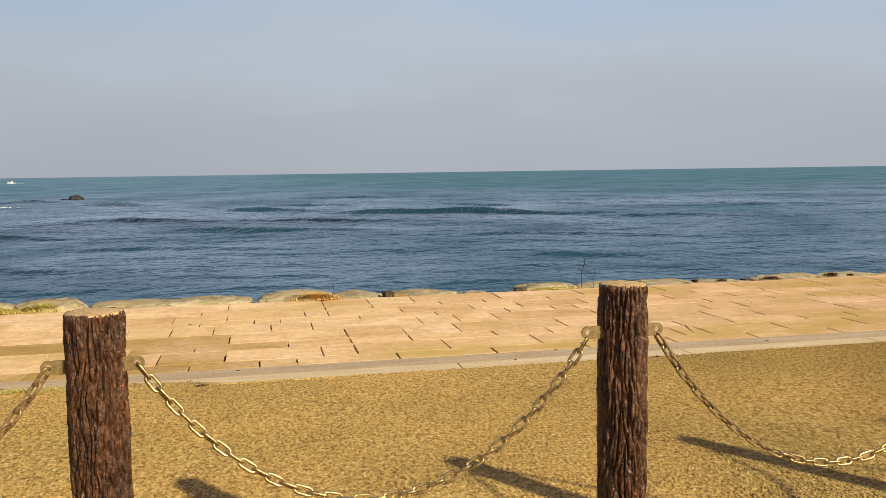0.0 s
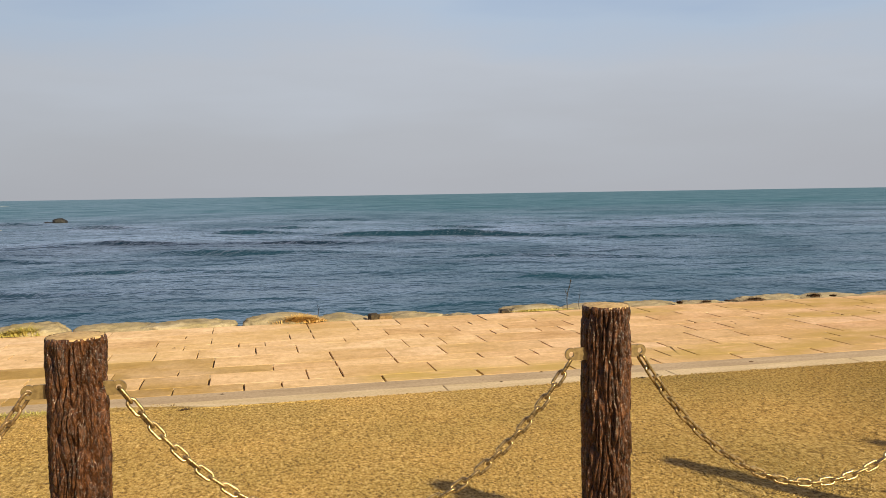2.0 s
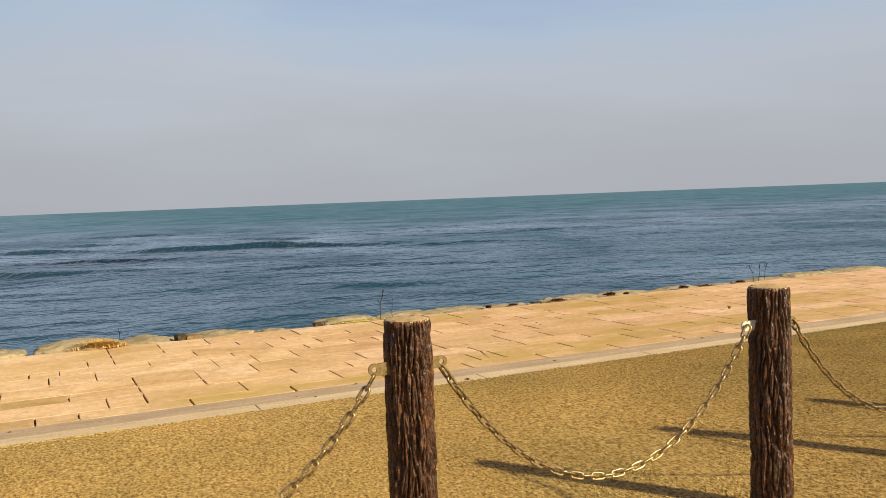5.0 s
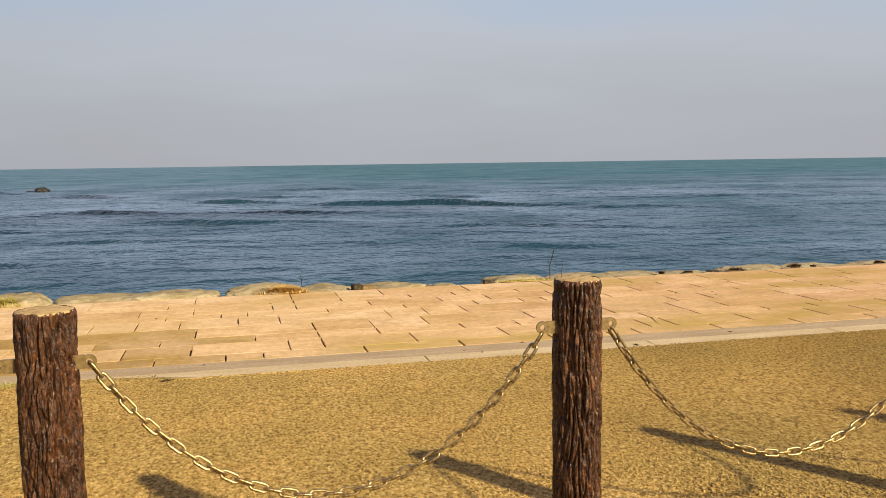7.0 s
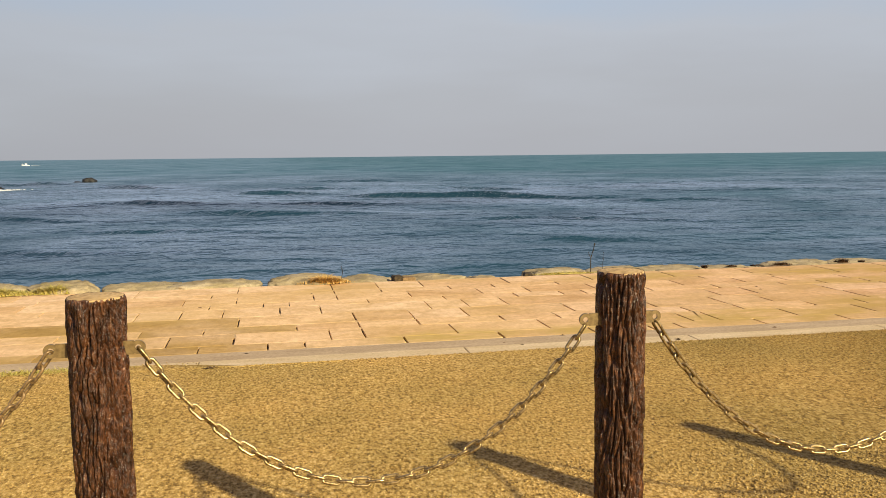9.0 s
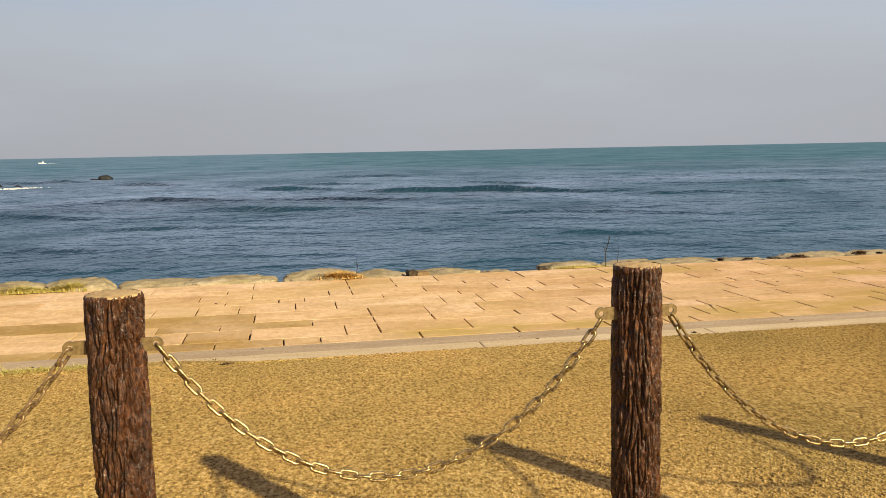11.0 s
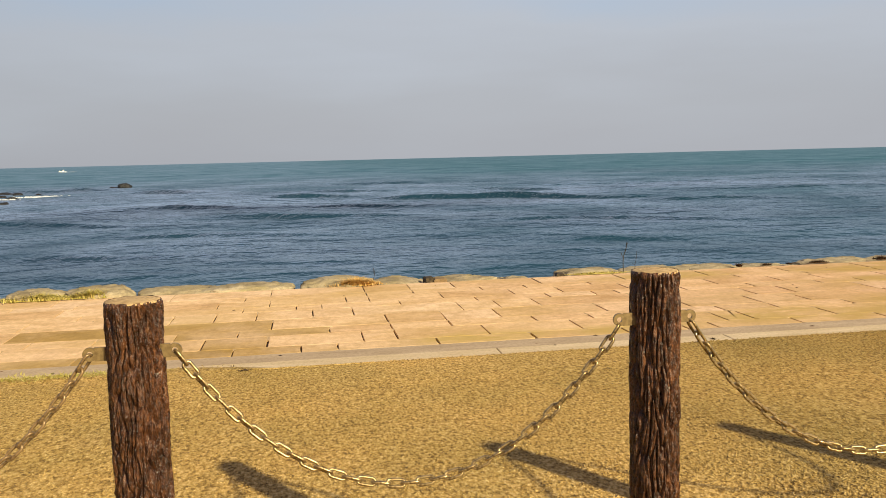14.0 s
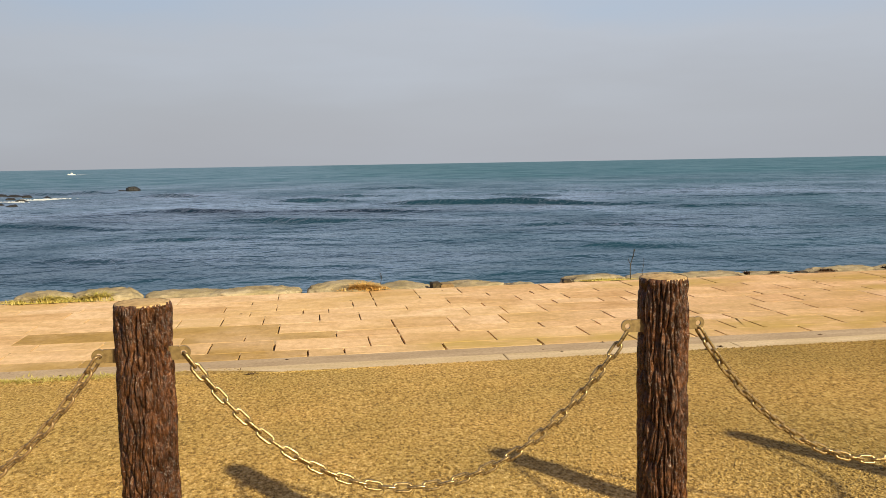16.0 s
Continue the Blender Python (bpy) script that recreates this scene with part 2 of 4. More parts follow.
def cut_wood_material():
    m = Mat("tan_cut_face", 0.7, spec=0.3)
    p = m.coord()
    w = m.n.new("ShaderNodeTexWave")
    w.wave_type, w.rings_direction = "RINGS", "Z"
    w.inputs["Scale"].default_value, w.inputs["Distortion"].default_value, w.inputs["Detail"].default_value = 28.0, 3.0, 3.0
    m.link(p, w.inputs["Vector"])
    col = m.ramp(w.outputs["Fac"], (0.0, (0.44, 0.3092, 0.1497)), (1.0, (0.55, 0.3998, 0.2083)))
    dirt = m.ramp(m.noise(p, 30, 5, 0.65), (0.32, (0.68, 0.62, 0.55)), (0.55, (1.05, 1.02, 1.0)))
    m.color(m.mix(1.0, col, dirt, "MULTIPLY"))
    m.bump(m.noise(p, 90, 5, 0.65), 0.003, 0.7)
    return m.m


def metal_material(name, a, b, rough, metal):
    m = Mat(name, rough, metal, 0.5)
    p = m.coord()
    m.color(m.ramp(m.noise(p, 90, 4, 0.6), (0.3, a), (0.6, b)))
    m.bump(m.noise(p, 300, 3, 0.6), 0.0008, 0.6)
    return m.m


def water_material():
    """Open sea: dark blue-green body under a rippled surface that mirrors the sky."""
    m = Mat("sea_water", 0.5)
    m.n.remove(m.b)
    out = m.n["Material Output"]
    sep = m.n.new("ShaderNodeSeparateXYZ")
    g = m.n.new("ShaderNodeNewGeometry")
    m.link(g.outputs["Position"], sep.inputs[0])
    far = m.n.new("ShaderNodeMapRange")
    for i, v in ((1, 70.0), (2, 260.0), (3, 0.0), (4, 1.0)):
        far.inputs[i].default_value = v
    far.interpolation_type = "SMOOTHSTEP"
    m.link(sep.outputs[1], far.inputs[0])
    # random dark and pale bands mottle the inshore water; the open water is greener
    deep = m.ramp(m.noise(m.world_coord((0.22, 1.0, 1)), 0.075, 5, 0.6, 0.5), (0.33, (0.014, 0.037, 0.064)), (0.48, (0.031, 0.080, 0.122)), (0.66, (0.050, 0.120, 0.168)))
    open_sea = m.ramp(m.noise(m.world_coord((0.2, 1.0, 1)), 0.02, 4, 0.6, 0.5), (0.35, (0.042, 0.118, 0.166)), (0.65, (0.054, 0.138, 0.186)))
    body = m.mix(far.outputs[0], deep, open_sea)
    # the body turns greener further along the shore, and darker offshore
    along_shore = m.n.new("ShaderNodeMapRange")
    for i, v in ((1, -10.0), (2, 60.0), (3, 0.0), (4, 1.0)):
        along_shore.inputs[i].default_value = v
    m.link(sep.outputs[0], along_shore.inputs[0])
    inshore = m.mix(along_shore.outputs[0], (0.47, 0.66, 0.76), (0.37, 0.74, 0.76))
    offshore = m.mix(along_shore.outputs[0], (0.58, 0.92, 0.95), (0.42, 0.84, 0.82))
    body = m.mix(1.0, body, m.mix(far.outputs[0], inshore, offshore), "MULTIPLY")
    def bump(h, dist, after=None):
        x = m.n.new("ShaderNodeBump")
        x.inputs["Distance"].default_value = dist
        m.link(h, x.inputs["Height"])
        if after is not None:
            m.link(after, x.inputs["Normal"])
        return x.outputs[0]

    n = bump(m.noise(m.world_coord((0.5, 1.0, 1)), 0.30, 3, 0.55, 0.4), 0.60)
    n = bump(m.noise(m.world_coord((0.8, 1.0, 1)), 1.1, 3, 0.55, 0.5), 0.27, n)
    n = bump(m.noise(m.world_coord(), 3.0, 2, 0.55, 0.4), 0.055, n)
    diff = m.n.new("ShaderNodeBsdfDiffuse")
    m.link(body, diff.inputs["Color"])
    glossy = m.n.new("ShaderNodeBsdfGlossy")
    glossy.inputs["Roughness"].default_value = 0.36
    glossy.inputs["Color"].default_value = (0.80, 0.92, 1.0, 1)
    fres = m.n.new("ShaderNodeFresnel")
    fres.inputs["IOR"].default_value = 1.33
    for node in (glossy, fres):
        m.link(n, node.inputs["Normal"])
    # the body's light comes up from below the surface, whichever way a wavelet leans
    up = m.n.new("ShaderNodeCombineXYZ")
    up.inputs[2].default_value = 1.0
    m.link(up.outputs[0], diff.inputs["Normal"])
    # wavelets hide one another at low angles, so the mirror never becomes full
    limit = m.math("MULTIPLY_ADD", far.outputs[0], -0.30, 0.66)
    shine = m.math("MINIMUM", m.math("MULTIPLY", fres.outputs[0], 1.17), limit)
    # smooth slicks between the ruffled water
    slick = m.ramp(m.noise(m.world_coord((0.8, 0.6, 1)), 0.075, 4, 0.6, 0.6), (0.36, 0.60), (0.64, 1.35))
    # the sheltered water behind the breaking ridge lies smooth, the water inshore of it ruffled
    calm = m.n.new("ShaderNodeValToRGB")
    cc = calm.color_ramp
    cc.elements[0].position, cc.elements[0].color = 0.0, (0.30, 0.30, 0.30, 1)
    cc.elements[1].position, cc.elements[1].color = 1.0, (0.44, 0.44, 0.44, 1)
    for pos, v in ((0.22, 0.33), (0.36, 0.40), (0.44, 0.66), (0.54, 0.66), (0.66, 0.48)):
        cc.elements.new(pos).color = (v, v, v, 1)
    drift = m.math("MULTIPLY_ADD", m.noise(m.world_coord((0.25, 0.5, 1)), 0.08, 4, 0.6), 44.0, -22.0)
    m.link(m.math("MULTIPLY", m.math("ADD", sep.outputs[1], drift), 1 / 190.0), calm.inputs[0])
    slick = m.math("MULTIPLY", slick, m.math("MULTIPLY_ADD", calm.outputs[0], 1.35, 0.44))
    # the mirrored share drops further along the shore
    slick = m.math("MULTIPLY", slick, m.math("MULTIPLY_ADD", along_shore.outputs[0], -0.28, 1.03))
    shine = m.math("MINIMUM", m.math("MULTIPLY", shine, slick), 0.93)
    mix = m.n.new("ShaderNodeMixShader")
    m.link(shine, mix.inputs[0])
    m.link(diff.outputs[0], mix.inputs[1])
    m.link(glossy.outputs[0], mix.inputs[2])
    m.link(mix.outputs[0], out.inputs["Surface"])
    return m.m


def plain(name, a, b, rough=0.8, scale=20.0, metal=0.0):
    m = Mat(name, rough, metal, 0.3)
    m.color(m.ramp(m.noise(m.coord(), scale, 4, 0.6), (0.35, a), (0.65, b)))
    return m.m


def blade_material(name, a, b, c):
    m = Mat(name, 0.75, spec=0.2)
    m.color(m.ramp(m.island(), (0.0, a), (0.5, b), (1.0, c)))
    return m.m


GRAVEL, PEBBLE = gravel_material(), pebble_material()
STONE = stone_material("pale_sandstone", (0.64, 0.435, 0.235), (0.765, 0.552, 0.325), (0.81, 0.615, 0.42), (0.80, 0.73, 0.60))
TAN = stone_material("soiled_sandstone", (0.6, 0.4211, 0.2148), (0.66, 0.4584, 0.2409), (0.69, 0.4957, 0.2865), (0.82, 0.79, 0.68), 0.9)
BROWN = stone_material("ochre_stained_sandstone", (0.39, 0.255, 0.08), (0.44, 0.29, 0.10), (0.49, 0.335, 0.135), (0.84, 0.82, 0.74))
MORTAR = concrete_material("sandy_mortar", (0.46, 0.315, 0.165), (0.60, 0.43, 0.25), (0.7, 0.66, 0.6))
JOINT = concrete_material("dark_joint_dirt", (0.06, 0.042, 0.028), (0.13, 0.092, 0.058), (0.6, 0.58, 0.55))
KERB = concrete_material("pale_kerb_concrete", (0.56, 0.43, 0.265), (0.68, 0.541, 0.365), (0.72, 0.70, 0.66))
DRAIN = concrete_material("grey_concrete_band", (0.4, 0.296, 0.195), (0.53, 0.406, 0.282), (0.66, 0.64, 0.60))
BOULDER, DARK_ROCK = boulder_material(), dark_rock_material()
BARK, CUT = bark_material(), cut_wood_material()
CHAIN = metal_material("cream_galvanised_steel", (0.09, 0.054, 0.022), (0.44, 0.315, 0.15), 0.29, 0.80)
PLATE = metal_material("weathered_cream_steel", (0.14, 0.092, 0.038), (0.24, 0.166, 0.073), 0.4, 0.25)
RUSTY = metal_material("rust_stained_steel", (0.08, 0.047, 0.02), (0.29, 0.185, 0.085), 0.36, 0.3)
WHITE_PLATE = metal_material("off_white_steel", (0.55, 0.50, 0.40), (0.75, 0.70, 0.60), 0.4, 0.1)
WATER = water_material()
DARK_STONE = plain("dark_brown_stone", (0.028, 0.02, 0.011), (0.085, 0.06, 0.032), 0.8, 25.0)
UMBER = plain("brown_edge_stone", (0.16, 0.105, 0.05), (0.27, 0.18, 0.09), 0.85, 25.0)
FOAM = plain("white_foam", (0.62, 0.66, 0.68), (0.82, 0.84, 0.85), 0.9, 1.2)


# ---- building helpers ----
def mesh_of(name, bm, material, smooth=False):
    me = bpy.data.meshes.new(name)
    bm.to_mesh(me)
    bm.free()
    me.materials.append(material)
    if smooth:
        me.polygons.foreach_set("use_smooth", [True] * len(me.polygons))
    return me


def raw_mesh(name, verts, faces, material, smooth=False):
    me = bpy.data.meshes.new(name)
    me.from_pydata(verts, [], faces)
    me.update()
    me.materials.append(material)
    if smooth:
        me.polygons.foreach_set("use_smooth", [True] * len(me.polygons))
    return me


def child(name, me, parent, label="", m=None):
    ob = new(name, me)
    ob.parent = parent
    if m is not None:
        ob.matrix_basis = m
    if label:
        tagged(ob, label)
    return ob


def part(name, bm, material, parent, label="", m=None, smooth=False):
    return child(name, mesh_of(name, bm, material, smooth), parent, label, m)


def block_mesh(name, x0, x1, y0, y1, z0, z1, material, bevel=0.006, wobble=0.0, rng=random):
    """A dressed block: worn top edges, corners a little off true."""
    j = lambda: rng.uniform(-wobble, wobble)
    c = [(x0 + j(), y0 + j()), (x1 + j(), y0 + j()), (x1 + j(), y1 + j()), (x0 + j(), y1 + j())]
    inner = [(x + (bevel if i in (0, 3) else -bevel), y + (bevel if i in (0, 1) else -bevel)) for i, (x, y) in enumerate(c)]
    tilt = [z1 + rng.uniform(-1, 1) * wobble * 0.05 for _ in range(4)]
    verts = [(x, y, z0) for x, y in c] + [(x, y, z1 - bevel * 0.8) for x, y in c] + [(x, y, t) for (x, y), t in zip(inner, tilt)]
    faces = [(8, 9, 10, 11)]
    for k in (0, 4):
        for i in range(4):
            n = (i + 1) % 4
            faces.append((k + i, k + n, k + 4 + n, k + 4 + i))
    return raw_mesh(name, verts, faces, material)


def slab_mesh(name, x0, x1, y0, y1, z0, z1, material, rng):
    """A worn paving slab: edges that wander a little, blunted corners, a soft arris."""
    def chip():
        return rng.choice((0.01, 0.018, 0.03, 0.045) if x0 > 2.0 else (0.006, 0.01, 0.014, 0.03))

    def off(a):
        return rng.uniform(0.0, a)

    c, w = [chip() for _ in range(4)], x1 - x0
    f = sorted(rng.uniform(0.1, 0.9) for _ in range(3))
    g = sorted(rng.uniform(0.1, 0.9) for _ in range(3))
    outline = [(x0 + c[0], y0 + off(0.006))] + [(x0 + w * t, y0 + off(0.007)) for t in f] + [(x1 - c[1], y0 + off(0.006)), (x1 - off(0.003), y0 + c[1])]
    outline += [(x1 - off(0.006), y0 + (y1 - y0) * rng.uniform(0.35, 0.65)), (x1 - off(0.003), y1 - c[2]), (x1 - c[2], y1 - off(0.005))]
    outline += [(x0 + w * t, y1 - off(0.005)) for t in reversed(g)] + [(x0 + c[3], y1 - off(0.005)), (x0 + off(0.003), y1 - c[3])]
    outline += [(x0 + off(0.006), y0 + (y1 - y0) * rng.uniform(0.35, 0.65)), (x0 + off(0.003), y0 + c[0])]
    n, mx, my = len(outline), (x0 + x1) / 2, (y0 + y1) / 2
    kx, ky = 1 - 0.005 / w, 1 - 0.004 / (y1 - y0)
    verts = [(x, y, z0) for x, y in outline] + [(x, y, z1 - 0.0015) for x, y in outline] + [(mx + (x - mx) * kx, my + (y - my) * ky, z1) for x, y in outline]
    faces = [tuple(range(2 * n, 3 * n))]
    for k in (0, n):
        faces += [(k + i, k + (i + 1) % n, k + n + (i + 1) % n, k + n + i) for i in range(n)]
    return raw_mesh(name, verts, faces, material)


def rock_mesh(name, size, material, seed, rough=0.22, cut=None, levels=4):
    """A worn boulder: a pulled ball, pushed about by noise, flattened on top where cut is given."""
    bm = bmesh.new()
    bmesh.ops.create_icosphere(bm, subdivisions=levels, radius=1.0)
    off = Vector((seed * 7.31, seed * 3.17, seed * 1.7))
    for v in bm.verts:
        n = v.co.normalized()
        k = 1 + rough * noise.noise(n * 1.3 + off) + rough * 0.5 * noise.noise(n * 3.1 + off) + rough * 0.26 * noise.noise(n * 7.7 + off) + rough * 0.13 * noise.noise(n * 17 + off)
        p = n * k
        # squarer than a ball
        p = Vector([math.copysign(abs(c) ** 0.82, c) for c in p])
        if cut is not None and p.z > cut:
            p.z = cut + (p.z - cut) * 0.3 + 0.035 * noise.noise(p * 6 + off)
        v.co = Vector((p.x * size[0], p.y * size[1], p.z * size[2]))
    return mesh_of(name, bm, material, True)


def tube(bm, points, radii, sides=6):
    """A bent rod through the points."""
    rings = []
    for i, p in enumerate(points):
        a, b = points[max(i - 1, 0)], points[min(i + 1, len(points) - 1)]
        d = (Vector(b) - Vector(a)).normalized()
        u = d.orthogonal().normalized()
        w = d.cross(u)
        rings.append([bm.verts.new(Vector(p) + (u * math.cos(t) + w * math.sin(t)) * radii[i]) for t in [2 * math.pi * k / sides for k in range(sides)]])
    for r, s in zip(rings, rings[1:]):
        for k in range(sides):
            bm.faces.new((r[k], r[(k + 1) % sides], s[(k + 1) % sides], s[k]))
    bm.faces.new(rings[0][::-1])
    bm.faces.new(rings[-1])


# ---- the large structure ----
SEA_Z = -2.5
KERB_Y = 6.30
BAND_Y = 6.51
PAVE_Y = 6.775
EDGE_Y = 10.28


def ground_sheet():
    xs = [-2500, -400, -60, -14] + [-8 + i * 0.5 for i in range(47)] + [22, 60, 400, 2500]
    ys = [-2500, -300, -40, -10] + [-4 + i * 0.35 for i in range(29)] + [KERB_Y]
    verts, faces = [], []
    for y in ys:
        for x in xs:
            z = 0.010 * noise.noise((x * 0.55, y * 0.55, 2)) + 0.006 * noise.noise((x * 1.7, y * 1.7, 5))
            z = z - 0.005 if abs(x) < 60 and y > -12 else -0.005
            verts.append((x, y, 0.001 if y == KERB_Y else z))
    n = len(xs)
    for j in range(len(ys) - 1):
        for i in range(n - 1):
            faces.append((j * n + i, j * n + i + 1, (j + 1) * n + i + 1, (j + 1) * n + i))
    return new("ground", raw_mesh("ground", verts, faces, GRAVEL, True))


tagged(ground_sheet(), "packed ochre gravel ground behind the kerb", "ground", kind="structure")


def sea_sheet():
    """One sheet of sea out to the horizon: swell, low chop and the waves that stand up over the reef."""
    ridges = ((18.5, 80.5, 10.0, 0.42, 0.56, -0.5), (5.0, 72.0, 6.0, 0.5, 0.26, -0.45), (5.5, 107.0, 6.0, 0.65, 0.30, -0.4), (0.5, 93.0, 4.5, 0.55, 0.50, -0.5), (24.5, 99.0, 6.0, 0.6, 0.28, -0.5), (-10.0, 77.0, 5.5, 0.5, 0.30, -0.5),
              (0.5, 62.0, 6.0, 0.5, 0.30, -0.45), (-6.0, 48.5, 5.0, 0.45, 0.20, -0.35), (16.0, 50.0, 9.0, 0.5, 0.20, -0.4), (-8.0, 39.0, 6.0, 0.4, 0.15, -0.3), (-18.6, 121.0, 5.0, 0.7, 0.52, -0.5),
              (40.0, 106.0, 11.0, 0.7, 0.22, -0.4), (-37.0, 141.0, 10.0, 0.8, 0.5, -0.2), (60.0, 108.0, 18.0, 0.7, 0.2, -0.3), (14.0, 39.0, 3.5, 0.4, 0.15, -0.5), (34.0, 66.0, 10.0, 0.5, 0.17, -0.4),
              (52.0, 82.0, 12.0, 0.6, 0.2, -0.35), (-19.0, 62.0, 6.0, 0.5, 0.22, -0.4), (12.0, 136.0, 12.0, 0.9, 0.34, -0.3))
    rows, y = [13.0, 20.0, 26.0], 28.0
    while y < 4900:
        rows.append(y)
        y += 0.22 if y < 116 else 0.6 if y < 150 else y * 0.012 if y < 300 else y * 0.05
    rows.append(4900.0)
    cols = 480
    verts = []
    for y in rows:
        half_l, half_r = 0.62 * y + 40, 1.75 * y + 40
        if y > 900:
            half_l = half_r = 1.75 * y + 40
        near = [q for q in ridges if abs(y - q[1]) < 6 + 2.5 * q[2] * abs(q[5])]
        for i in range(cols + 1):
            x = -half_l + (half_l + half_r) * i / cols
            z = 0.0
            if y < 1500:
                g = min(1.0, y / 60)
                z += 0.17 * g * noise.noise((x * 0.035 + 3, y * 0.14, 1.0)) + 0.16 * noise.noise((x * 0.12, y * 0.32, 7.0))
                if y < 230:
                    z += 0.06 * noise.noise((x * 0.33, y * 0.75, 3.0)) + 0.045 * noise.noise((x * 0.85, y * 1.7, 9.0))
            for rx, ry, w, d, h, slope in near:
                u = (x - rx) / w
                if abs(u) < 2.5:
                    yy = y - ry - slope * (x - rx) - 0.8 * noise.noise((x * 0.10, ry, 0)) - 0.25 * noise.noise((x * 0.5, ry, 2))
                    s = d * (0.75 if yy < 0 else 4.5)
                    z += h * math.exp(-u * u) * math.exp(-(yy / s) ** 2) * (1 + 0.45 * noise.noise((x * 0.22, ry, 4)))
            verts.append((x, y, SEA_Z + z))
    n = cols + 1
    faces = [(j * n + i, j * n + i + 1, (j + 1) * n + i + 1, (j + 1) * n + i) for j in range(len(rows) - 1) for i in range(cols)]
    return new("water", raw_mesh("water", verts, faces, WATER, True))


tagged(sea_sheet(), "dark blue rippled sea with low swell", "sea", kind="structure")


def embankment():
    """The bank of rubble under the promenade's edge, down into the sea."""
    xs = [-2500, -500, -120, -50] + [-24 + i * 0.45 for i in range(140)] + [60, 130, 500, 2500]
    prof = [(9.95, -0.14), (10.30, -0.10), (10.60, -0.16), (10.95, -0.45), (11.5, -0.85), (12.2, -1.3), (13.0, -1.8), (13.9, -2.3), (15.0, -2.9), (17.0, -3.9)]
    verts, faces = [], []
    for k, (y, z) in enumerate(prof):
        for x in xs:
            a = 0.0 if k < 2 else 0.22
            verts.append((x, y + a * noise.noise((x * 1.3, k * 1.1, 0)), z + a * noise.noise((x * 1.7, k * 0.9, 5))))
    n = len(xs)
    for j in range(len(prof) - 1):
        for i in range(n - 1):
            faces.append((j * n + i, j * n + i + 1, (j + 1) * n + i + 1, (j + 1) * n + i))
    return new("embankment", raw_mesh("embankment", verts, faces, BOULDER, True))


tagged(embankment(), "rubble embankment falling from the promenade to the sea", "embankment", kind="structure")


def slab(name, x0, x1, y0, y1, z0, z1, material, label, category):
    return tagged(new(name, block_mesh(name, x0, x1, y0, y1, z0, z1, material, 0.004)), label, category, kind="structure")


pavement = slab("pavement", -2500, 2500, PAVE_Y - 0.014, EDGE_Y, -0.4, -0.022, JOINT, "pale sandstone slab promenade with dark open joints", "pavement")
kerb = slab("kerb", -2500, 2500, KERB_Y + 0.005, BAND_Y, -0.4, -0.03, MORTAR, "pale concrete kerb along the gravel", "kerb")
slab("paving_band", -2500, 2500, BAND_Y, PAVE_Y + 0.002, -0.4, -0.001, DRAIN, "grey concrete band between kerb and paving", "paving band")



def verge_sheet():
    """Gravelly soil washed over the kerb; it thins out to a ragged tongue where the kerb comes free."""
    xs = [-2500, -200, -20, -6] + [-3.5 + 0.06 * i for i in range(68)]
    verts, faces, wide = [], [], BAND_Y - KERB_Y + 0.02
    for x in xs:
        t = max(0.0, min(1.0, (x + 0.85) / 0.65))
        reach = wide * (1 - t) ** 0.8 + 0.018 * noise.noise((x * 5, 1, 0)) * (x > -6)
        for k in range(6):
            u = k / 5
            z = 0.0065 * (1 - u ** 3) + 0.0015 * noise.noise((x * 9, u * 4, 3)) - 0.010 * (k in (0, 5))
            verts.append((x, KERB_Y - 0.03 + (reach + 0.03) * u, z))
    for i in range(len(xs) - 1):
        faces += [(i * 6 + k, i * 6 + 6 + k, i * 6 + 7 + k, i * 6 + 1 + k) for k in range(5)]
    return new("verge", raw_mesh("verge", verts, faces, GRAVEL, True))


tagged(verge_sheet(), "gravelly soil verge washed over the kerb's end", "verge", kind="structure")



# ---- the fence ----
POST_X0, POST_STEP, POST_Y, POST_H, POST_R = -0.365, 1.33, 2.18, 1.186, 0.0642


